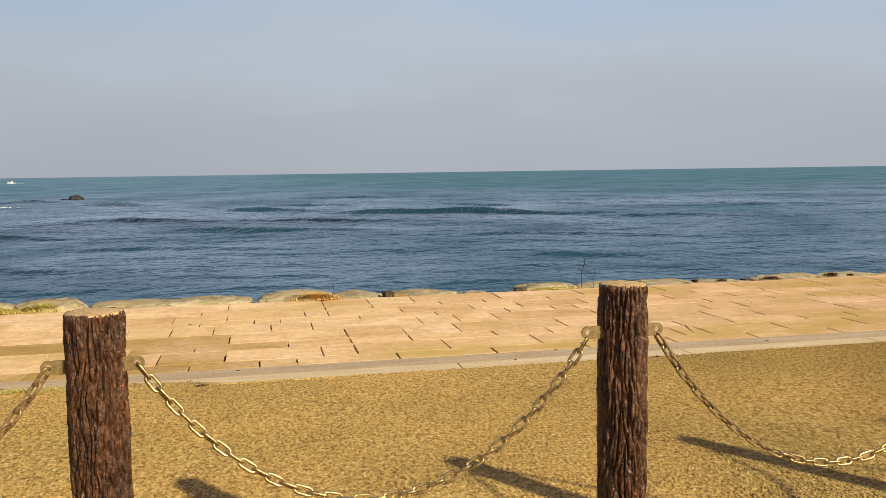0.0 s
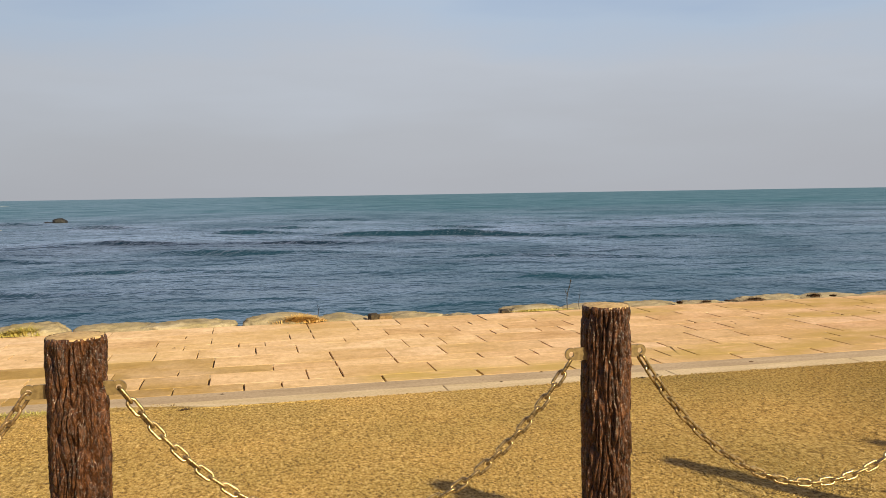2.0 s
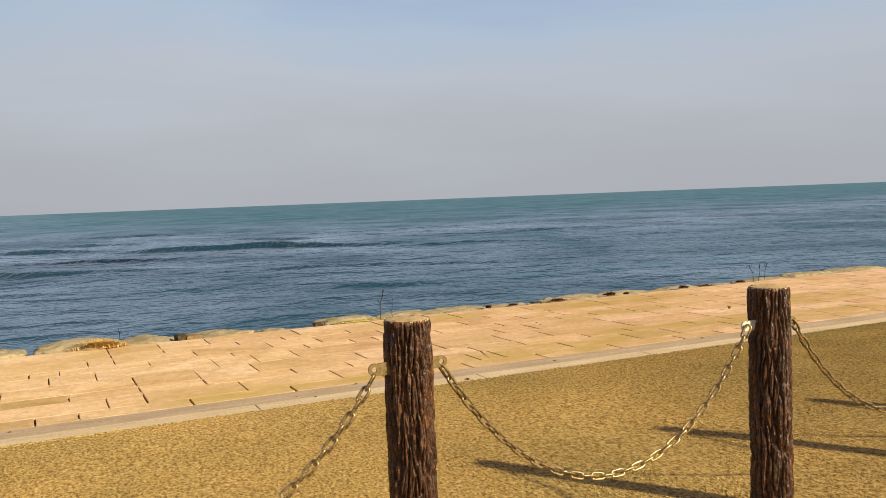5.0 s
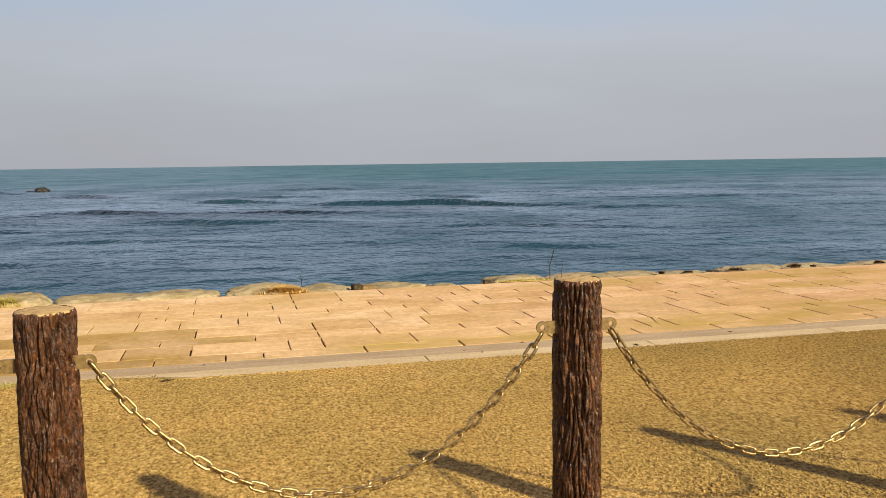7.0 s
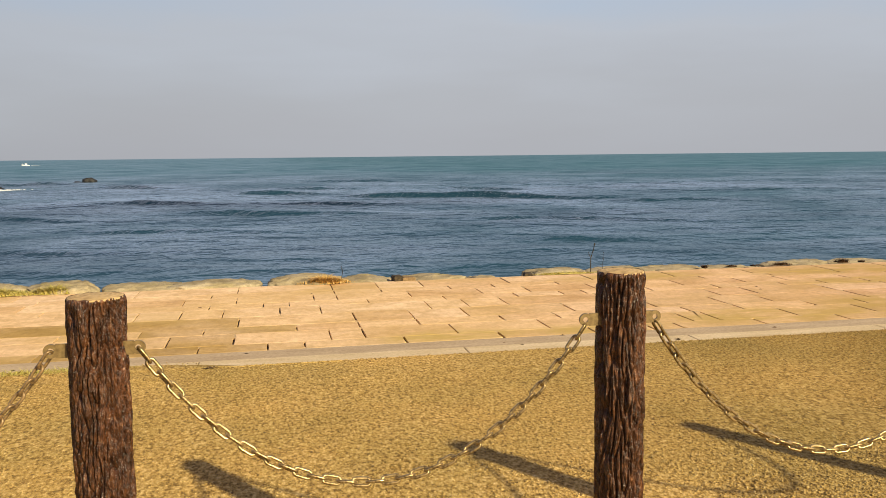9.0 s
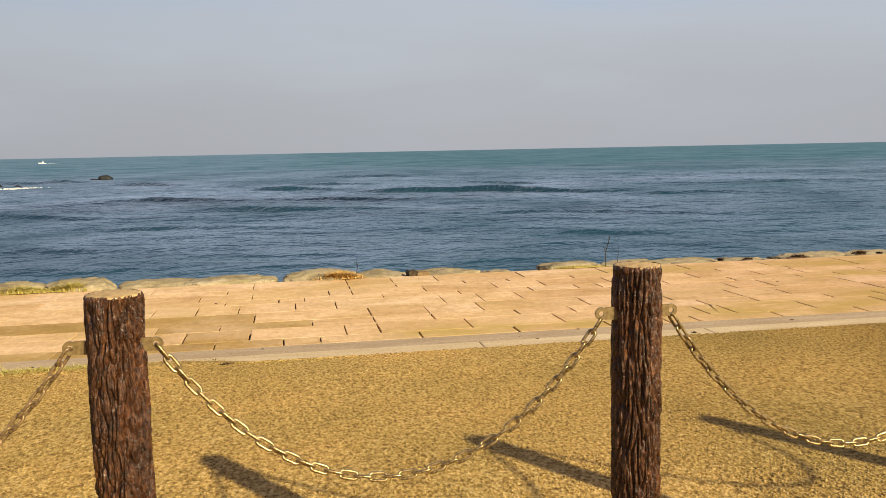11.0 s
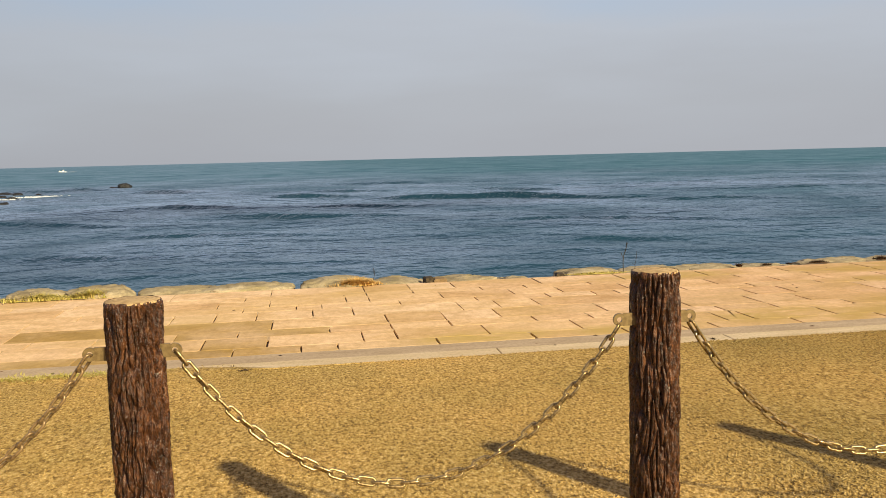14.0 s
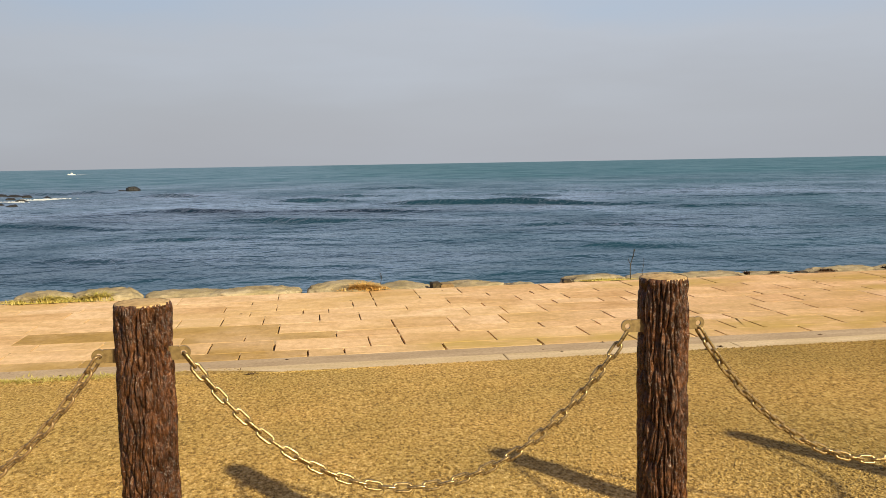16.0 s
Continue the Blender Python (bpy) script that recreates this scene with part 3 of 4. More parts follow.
def bark_shaft(seed, radius, seg=270, rows=310, grain=0.13, lumpy=0.0030, fine=64):
    """An upright imitation log with long furrows and a chipped rim."""
    off = Vector((seed * 11.3, seed * 5.7, seed * 2.9))
    bm = bmesh.new()
    rings = []
    for j in range(rows + 1):
        h = POST_H * j / rows
        ring = []
        for i in range(seg):
            a = 2 * math.pi * i / seg
            ca, sa = math.cos(a), math.sin(a)
            q = Vector((ca, sa, 0)) * radius
            w = noise.noise(Vector((q.x * 14, q.y * 14, h * 9)) + off) * 0.005
            p = Vector((q.x + w, q.y - w, h * grain)) * fine + off
            f1 = abs(noise.noise(p))
            f2 = abs(noise.noise(p * 2.3 + off))
            f3 = abs(noise.noise(Vector((q.x + w, q.y - w, h * 0.07)) * 34 - off))
            furrow = max(0.0, 1 - f1 * 3.6) ** 1.3 * 0.0140 + max(0.0, 1 - f2 * 4.0) * 0.0045 + max(0.0, 1 - f3 * 5.0) * 0.0052
            furrow *= 0.45 + 0.55 * min(1.0, (POST_H - h) / 0.03)
            lump = 0.0020 * noise.noise(Vector((q.x * 22, q.y * 22, h * 5)) - off) + lumpy * noise.noise(Vector((q.x * 80, q.y * 80, h * 40)) + off)
            r = radius * (1.012 - 0.02 * h / POST_H) + 0.0036 - furrow + lump
            top = max(0.0, (h - POST_H + 0.012) / 0.012)
            r += (radius * 0.992 - 0.001 - r) * 0.8 * top - 0.002 * top * top
            z = h + (0.0015 * noise.noise(Vector((ca * 4, sa * 4, 3)) + off) if j == rows else 0)
            ring.append(bm.verts.new((r * ca, r * sa, z)))
        rings.append(ring)
    for r, s in zip(rings, rings[1:]):
        for i in range(seg):
            n = (i + 1) % seg
            bm.faces.new((r[i], r[n], s[n], s[i]))
    return mesh_of("shaft", bm, BARK, True)


def cut_top(radius, seed):
    """The slightly domed sawn face."""
    seg, rows = 72, 12
    bm = bmesh.new()
    mid = bm.verts.new((0, 0, 0.0045))
    last = None
    for j in range(1, rows + 1):
        t = j / rows
        r = (radius - 0.0028) * t
        ring = []
        for i in range(seg):
            a = 2 * math.pi * i / seg
            z = 0.0045 * (1 - t ** 3) + 0.0016 * noise.noise((r * math.cos(a) * 60, r * math.sin(a) * 60, seed))
            rr = r * (1 + 0.015 * noise.noise((math.cos(a) * 3, math.sin(a) * 3, seed)))
            ring.append(bm.verts.new((rr * math.cos(a), rr * math.sin(a), z)))
        for i in range(seg):
            n = (i + 1) % seg
            bm.faces.new((mid, ring[i], ring[n]) if last is None else (last[i], ring[i], ring[n], last[n]))
        last = ring
    low = [bm.verts.new((v.co.x, v.co.y, -0.004)) for v in last]
    for i in range(seg):
        n = (i + 1) % seg
        bm.faces.new((last[i], low[i], low[n], last[n]))
    return mesh_of("cut_top", bm, CUT, True)


def bracket_end(side, material):
    """A flat steel lug with a round end and a hole for the chain, standing out of the post."""
    bm = bmesh.new()
    reach, half, hole, thick = 0.104 if side < 0 else 0.093, 0.0172, 0.0072, 0.006
    ox = reach
    outer, inner = [], []
    for k in range(24):
        a = 2 * math.pi * k / 24
        outer.append((ox + half * math.cos(a), half * math.sin(a)))
        inner.append((ox + hole * math.cos(a), hole * math.sin(a)))
    vo = [[bm.verts.new((x, y, z)) for x, z in outer] for y in (-thick / 2, thick / 2)]
    vi = [[bm.verts.new((x, y, z)) for x, z in inner] for y in (-thick / 2, thick / 2)]
    for k in range(24):
        n = (k + 1) % 24
        bm.faces.new((vo[0][k], vo[0][n], vi[0][n], vi[0][k]))
        bm.faces.new((vo[1][n], vo[1][k], vi[1][k], vi[1][n]))
        bm.faces.new((vo[0][n], vo[0][k], vo[1][k], vo[1][n]))
        bm.faces.new((vi[0][k], vi[0][n], vi[1][n], vi[1][k]))
    # the flat strip back into the post
    strip = bmesh.ops.create_cube(bm, size=1)["verts"]
    for v in strip:
        v.co = Vector((0.055 + (v.co.x + 0.5) * (ox - hole - 0.003 - 0.055), v.co.y * (thick - 0.0006), v.co.z * half * 1.96))
    if side < 0:
        bmesh.ops.rotate(bm, verts=bm.verts, matrix=Matrix.Rotation(math.pi, 3, "Z"))
    bmesh.ops.recalc_face_normals(bm, faces=bm.faces)
    return mesh_of("bracket", bm, material)


SHAFTS = [(bark_shaft(1, POST_R + 0.003, grain=0.13, lumpy=0.0022, fine=80), cut_top(POST_R + 0.003, 1)), (bark_shaft(2, POST_R, grain=0.105, lumpy=0.0018, fine=84), cut_top(POST_R, 2)), (bark_shaft(3, POST_R + 0.003, grain=0.12, lumpy=0.0026), cut_top(POST_R + 0.003, 3)), (bark_shaft(4, POST_R, 110, 100), cut_top(POST_R, 4))]
BRACKETS = {s: bracket_end(s, PLATE) for s in (-1, 1)}
WHITE_BRACKET = bracket_end(-1, WHITE_PLATE)
LUG_Z = 1.060


def fence_post(i, kind, dz):
    base = new("fence_post")
    base.location = (POST_X0 + POST_STEP * i, POST_Y, dz)
    shaft, top = SHAFTS[kind]
    child("shaft", shaft, base)
    child("cut_top", top, base, "tan sawn log face", pose(0, 0, POST_H - 0.001))
    for s in (-1, 1):
        # one lug has a whiter colour than the others
        whiter = i == 2 and s < 0
        child("bracket", WHITE_BRACKET if whiter else BRACKETS[s], base, "white steel chain lug" if whiter else "cream steel chain lug", pose(0, 0.004 if whiter else -0.012, LUG_Z, 0, 0, 0))
    return tagged(base, "dark brown bark-textured log post with tan top, in gravel", "fence post", "posts along the fence")


for i in range(-2, 6):
    kind = {0: 0, 1: 1, 2: 2, -1: 2, 3: 1}.get(i, 3)
    p = fence_post(i, kind, {0: -0.008, 1: 0.004, 2: -0.013}.get(i, 0.0))
    if i not in (0, 1, 2):
        p.rotation_euler = (0, 0, i * 1.9)
        for c in p.children:
            if c.name.startswith("bracket"):
                c.matrix_basis = Matrix.Rotation(-i * 1.9, 4, "Z") @ c.matrix_basis


def link_mesh(material):
    """One long-link chain ring."""
    wire, half_len, half_w = 0.0042, 0.0234, 0.0096
    path = []
    for k in range(9):
        a = -math.pi / 2 + math.pi * k / 8
        path.append((half_len - half_w + half_w * math.cos(a), half_w * math.sin(a)))
    for k in range(9):
        a = math.pi / 2 + math.pi * k / 8
        path.append((-half_len + half_w + half_w * math.cos(a), half_w * math.sin(a)))
    bm = bmesh.new()
    rings = []
    m = len(path)
    for k, (x, y) in enumerate(path):
        d = (Vector(path[(k + 1) % m]) - Vector(path[k - 1])).normalized()
        out = Vector((d.y, -d.x))
        rings.append([bm.verts.new((x + out.x * wire * math.cos(t), y + out.y * wire * math.cos(t), wire * math.sin(t))) for t in [2 * math.pi * q / 7 for q in range(7)]])
    for k in range(m):
        r, s = rings[k], rings[(k + 1) % m]
        for q in range(7):
            bm.faces.new((r[q], r[(q + 1) % 7], s[(q + 1) % 7], s[q]))
    bmesh.ops.recalc_face_normals(bm, faces=bm.faces)
    return mesh_of("link", bm, material, True)


LINK, RUSTY_LINK = link_mesh(CHAIN), link_mesh(RUSTY)


def hanging_chain(x0, x1, z0, z1, sag, seed, link, label):
    """Links strung along a catenary between two lugs."""
    rng = random.Random(seed)
    span = x1 - x0
    lo, hi = 0.05, 20.0
    for _ in range(60):
        a = (lo + hi) / 2
        if a * (math.cosh(span / 2 / a) - 1) > sag:
            lo = a
        else:
            hi = a
    length = 2 * a * math.sinh(span / 2 / a)
    count = round(length / 0.0385)
    base = new("chain")
    base.location = (x0, POST_Y - 0.012, z0)
    for k in range(count):
        s = (k + 0.5) / count * length - length / 2
        u = a * math.asinh(s / a)
        z = a * (math.cosh(u / a) - math.cosh(span / 2 / a)) + (z1 - z0) * (u / span + 0.5)
        tilt = math.atan(math.sinh(u / a) + (z1 - z0) / span)
        spin = (66 if k % 2 else -24) - 14 * max(0.0, k / count - 0.45) / 0.55 + rng.uniform(-8, 8)
        child("link", link, base, m=Matrix.Translation((u + span / 2, 0, z)) @ Matrix.Rotation(-tilt, 4, "Y") @ Matrix.Rotation(radians(spin), 4, "X"))
    return tagged(base, label, "chain", "chains along the fence")


for i in range(-2, 5):
    xa, xb = POST_X0 + POST_STEP * i + 0.095, POST_X0 + POST_STEP * (i + 1) - 0.106
    hanging_chain(xa, xb, LUG_Z - 0.012, LUG_Z - 0.012, {1: 0.400, 0: 0.380}.get(i, 0.385), 40 + i, RUSTY_LINK if i < 0 else LINK,
                  "sagging rust-stained brown steel chain between log posts" if i < 0 else "sagging cream galvanised steel chain between log posts")


# ---- the promenade's edge ----
def edge_boulder(x, half, top, y=EDGE_Y + 0.30, deep=0.36, seed=0):
    ob = new("boulder", rock_mesh("boulder", (half * 1.12, deep, 0.40), BOULDER, seed, 0.26, 0.5, 5))
    zmax = max(v.co.z for v in ob.data.vertices)
    ob.location = (x, y, top - 0.016 - zmax)
    ob.rotation_euler = (0, 0, random.Random(seed).uniform(-0.12, 0.12))
    return tagged(ob, "weathered beige boulder edging the stone promenade", "boulder", "boulders along the edge")


for k, (x, half, top) in enumerate(((-4.5, 0.55, 0.03), (-3.6, 0.36, 0.02), (-3.08, 0.27, 0.10), (-2.32, 0.36, 0.115), (-1.45, 0.46, 0.06), (-0.66, 0.52, 0.066),
                                    (0.42, 0.42, 0.092), (1.12, 0.40, 0.045), (1.95, 0.44, 0.028), (2.62, 0.28, -0.01), (3.66, 0.46, 0.052), (4.5, 0.48, 0.03), (5.25, 0.45, 0.024),
                                    (6.1, 0.5, 0.002), (7.12, 0.5, 0.034), (8.2, 0.6, 0.018), (9.15, 0.5, 0.014), (10.0, 0.45, -0.008), (10.9, 0.55, 0.02), (12.0, 0.6, 0.04), (13.2, 0.7, 0.04))):
    edge_boulder(x, half, top, seed=k + 1)
for k, (x, half, top, mat_) in enumerate(((1.535, 0.060, 0.050, DARK_STONE), (1.675, 0.075, 0.030, UMBER), (3.20, 0.05, 0.02, DARK_STONE))):
    ob = new("edge_stone", block_mesh("edge_stone", -half, half, -0.07, 0.07, -0.09, 0.0, mat_, 0.014, 0.012, random.Random(30 + k)))
    ob.location = (x, EDGE_Y + 0.05, top)
    ob.rotation_euler = (0.03, 0.05 * (k - 1), 0.12 * (1 - k))
    tagged(ob, "small brown stone among the pale boulders" if mat_ is UMBER else "small dark brown stone among the pale boulders", "stone", "small stones on the edge")


# ---- plants ----
def tuft(name, x, y, z, spread, height, count, material, label, category, seed, lean=0.6):
    """A clump of thin bent blades, joined."""
    rng = random.Random(seed)
    verts, faces = [], []
    # a low mat of thatch that the blades rise from
    for j in range(4):
        for k in range(20):
            a, t = 2 * math.pi * k / 20, j / 3
            rag = 1 + 0.25 * noise.noise((math.cos(a) * 2, math.sin(a) * 2, seed))
            verts.append((spread[0] * 0.95 * t * rag * math.cos(a), spread[1] * 0.95 * t * rag * math.sin(a), height * 0.3 * (1 - t * t) - 0.004))
    for j in range(3):
        for k in range(20):
            n = (k + 1) % 20
            faces.append((j * 20 + k, j * 20 + 20 + k, j * 20 + 20 + n, j * 20 + n))
    hub = None
    for _ in range(count):
        if rng.random() < 0.07 or hub is None:
            hub = (rng.gauss(0, 0.42) * spread[0], rng.gauss(0, 0.42) * spread[1], rng.uniform(0.55, 1.15))
        bx, by = hub[0] + rng.gauss(0, 0.16) * spread[0], hub[1] + rng.gauss(0, 0.16) * spread[1]
        h = height * hub[2] * rng.uniform(0.45, 1.1) * max(0.3, 1.1 - 0.6 * abs(bx) / spread[0])
        d = rng.uniform(0, 6.283)
        ln = h * lean * rng.uniform(0.3, 1.6)
        w = rng.uniform(0.003, 0.0065)
        px, py = -math.sin(d) * w, math.cos(d) * w
        i = len(verts)
        for t, k in ((0.0, 1.0), (0.5, 0.8), (1.0, 0.1)):
            ox, oy = bx + math.cos(d) * ln * t * t, by + math.sin(d) * ln * t * t
            zz = h * t * (1 - 0.25 * t)
            verts += [(ox - px * k, oy - py * k, zz), (ox + px * k, oy + py * k, zz)]
        faces += [(i, i + 1, i + 3, i + 2), (i + 2, i + 3, i + 5, i + 4)]
    ob = new(name, raw_mesh(name, verts, faces, material))
    ob.location = (x, y, z)
    return tagged(ob, label, category)


DRY = blade_material("dry_orange_grass", (0.4, 0.2239, 0.0586), (0.6, 0.3731, 0.1107), (0.72, 0.5117, 0.2344))
GREEN = blade_material("yellow_green_grass", (0.32, 0.2878, 0.0586), (0.48, 0.3945, 0.1042), (0.58, 0.4797, 0.1953))
BRUSH = blade_material("dark_dry_weed", (0.03, 0.0213, 0.0156), (0.08, 0.048, 0.026), (0.17, 0.0959, 0.0521))
STEM = plain("dark_stalk", (0.02, 0.018, 0.014), (0.06, 0.05, 0.035))

tuft("grass_tuft", 0.65, EDGE_Y + 0.02, 0.0, (0.25, 0.10), 0.10, 2600, DRY, "clump of dry orange grass at the paving edge", "grass tuft", 1, 1.2)
tuft("grass_tuft", -3.0, EDGE_Y + 0.03, 0.0, (0.40, 0.11), 0.085, 2600, GREEN, "yellow-green grass on the edge boulders", "grass tuft", 2, 1.0)
tuft("grass_tuft", -2.38, EDGE_Y + 0.04, 0.0, (0.26, 0.10), 0.11, 2200, GREEN, "yellow-green grass on the edge boulders", "grass tuft", 3, 1.0)
tuft("grass_tuft", 3.70, EDGE_Y + 0.02, 0.0, (0.40, 0.05), 0.03, 400, GREEN, "low dry grass along the paving edge", "grass tuft", 4, 1.2)
for k, (x, s, h) in enumerate(((5.60, 0.035, 0.06), (5.99, 0.08, 0.035), (6.30, 0.04, 0.02), (6.71, 0.19, 0.045), (7.64, 0.09, 0.075), (7.92, 0.04, 0.03), (9.0, 0.09, 0.055), (9.47, 0.10, 0.03), (10.15, 0.10, 0.05))):
    tuft("dead_weed", x, EDGE_Y + 0.04, 0.0, (s, 0.05), h, 260, BRUSH, "dark dead weed clump on the paving edge", "weed", 10 + k, 1.4)
tagged(tuft("verge_grass", -1.80, BAND_Y - 0.11, -0.012, (1.15, 0.10), 0.045, 3200, GREEN, "short yellow-green grass grown over the kerb", "grass", 30, 1.0), kind="stuff")
for k, (x, y, s) in enumerate(((-0.42, -0.03, 0.06), (-0.38, -0.02, 0.03), (3.08, -0.01, 0.05), (3.25, 0.05, 0.02), (6.45, -0.02, 0.10), (6.75, -0.01, 0.07))):
    tuft("dead_weed", x, KERB_Y + y, -0.002, (s, 0.02), 0.02, 90, BRUSH, "tiny dark weed at the kerb's foot", "weed", 60 + k, 1.2)


def stalk(x, y, height, lean, seed, twigs, thick=0.0062):
    rng = random.Random(seed)
    base = new("dry_stalk")
    base.location = (x, y, -0.04)
    pts = [Vector((lean * (t ** 1.8) + 0.008 * math.sin(t * 7 + seed), 0.0, height * t)) for t in [i / 7 for i in range(8)]]
    bm = bmesh.new()
    tube(bm, pts, [thick * (1 - 0.4 * i / 7) for i in range(8)])
    part("stem", bm, STEM, base)
    for k in range(twigs):
        p = pts[rng.randint(3, 7)]
        a = rng.uniform(-1, 1)
        q = p + Vector((0.05 * a, rng.uniform(-0.02, 0.02), rng.uniform(0.03, 0.08)))
        bm = bmesh.new()
        tube(bm, [p, (p + q) / 2 + Vector((0.008 * a, 0, -0.004)), q], [thick * 0.7, thick * 0.6, thick * 0.45], 5)
        part("twig", bm, STEM, base)
    bm = bmesh.new()
    bmesh.ops.create_icosphere(bm, subdivisions=2, radius=thick * 1.4)
    for v in bm.verts:
        v.co = Vector((v.co.x, v.co.y, v.co.z * 1.5)) * (1 + 0.3 * noise.noise(v.co * 120))
    part("seed_head", bm, STEM, base, m=Matrix.Translation(pts[-1] + Vector((0, 0, 0.012))))
    return tagged(base, "thin dark dry weed stalk rising from the paving edge", "weed stalk", "dry stalks")


stalk(4.03, EDGE_Y + 0.08, 0.385, 0.05, 1, 5)
stalk(4.20, EDGE_Y + 0.08, 0.27, 0.01, 2, 2, 0.0035)
stalk(0.86, EDGE_Y + 0.10, 0.20, 0.005, 3, 2, 0.004)
for k, (x, h, ln) in enumerate(((10.52, 0.27, -0.09), (10.62, 0.24, 0.03), (10.74, 0.28, 0.07))):
    stalk(x, EDGE_Y + 0.10, h, ln, 10 + k, 6, 0.0045)


def dry_leaf(x, y):
    """A dead leaf on the paving, curled up on its edge."""
    bm = bmesh.new()
    rows = []
    for k in range(9):
        a = -0.6 + 4.2 * k / 8
        w = 0.020 * math.sin(math.pi * (k + 0.6) / 9.2) + 0.004
        p = Vector((0.024 * math.cos(a), 0, 0.026 + 0.024 * math.sin(a)))
        q = p * 0.93 + Vector((0, 0, 0.0015))
        rows.append([bm.verts.new(c + Vector((0, d * w, 0))) for c, d in ((p, -1), (p, 1), (q, 1), (q, -1))])
    for r, t in zip(rows, rows[1:]):
        for k in range(4):
            bm.faces.new((r[k], r[(k + 1) % 4], t[(k + 1) % 4], t[k]))
    bm.faces.new(rows[0][::-1])
    bm.faces.new(rows[-1])
    ob = new("dry_leaf", mesh_of("dry_leaf", bm, UMBER, True))
    ob.location = (x, y, -0.006)
    ob.rotation_euler = (0, 0, 0.7)
    return tagged(ob, "curled brown dead leaf lying on the paving", "leaf")


dry_leaf(7.79, 8.09)


# ---- out at sea ----
def sea_rock(x, y, size, top, seed, label):
    ob = new("sea_rock", rock_mesh("sea_rock", size, DARK_ROCK, seed, 0.32, None, 4))
    zmax = max(v.co.z for v in ob.data.vertices)
    ob.location = (x, y, SEA_Z + top - zmax)
    return tagged(ob, label, "rock", "rocks off the shore")


sea_rock(-30.2, 156.0, (1.15, 1.0, 1.0), 0.85, 51, "dark rounded rock standing out of the sea")
sea_rock(-32.0, 157.0, (1.5, 0.9, 0.6), 0.24, 52, "low dark rock ledge awash beside the larger rock")
for k, (x, y, s, top) in enumerate(((-47.0, 141.0, 1.5, 0.6), (-43.8, 137.5, 1.6, 0.5), (-40.6, 133.0, 1.0, 0.55), (-35.9, 126.0, 0.75, 0.55), (-36.5, 117.0, 1.2, 0.42), (-39.3, 122.0, 0.9, 0.5), (-32.3, 100.5, 0.9, 0.40), (-34.8, 104.0, 0.8, 0.42))):
    sea_rock(x, y, (s * 0.7, s * 0.6, 0.45), top * 0.65, 53 + k, "small dark reef rock awash in the shallows")


def foam_patch(x, y, lx, ly, seed, count=110, z=0.05):
    """A ragged raft of foam: many small flat lumps."""
    rng = random.Random(seed)
    verts, faces = [], []
    for _ in range(count):
        u = rng.gauss(0, 0.42)
        v = rng.gauss(0, 0.35) * (1 - 0.5 * min(1, abs(u)))
        cx, cy, r = u * lx, v * ly, rng.uniform(0.10, 0.42)
        i = len(verts)
        n = 7
        verts.append((cx, cy, z + rng.uniform(0.05, 0.16)))
        for k in range(n):
            a = 2 * math.pi * k / n
            rr = r * rng.uniform(0.6, 1.3)
            verts.append((cx + rr * 1.9 * math.cos(a), cy + rr * math.sin(a), z - 0.12))
        faces += [(i, i + 1 + k, i + 1 + (k + 1) % n) for k in range(n)]
    ob = new("sea_foam", raw_mesh("sea_foam", verts, faces, FOAM, True))
    ob.location = (x, y, SEA_Z)
    return tagged(ob, "ragged white foam where swell breaks on the reef", "foam", kind="stuff")


foam_patch(-34.2, 121.0, 3.6, 0.7, 1, 90)
foam_patch(-36.5, 112.5, 2.4, 0.8, 2, 50)


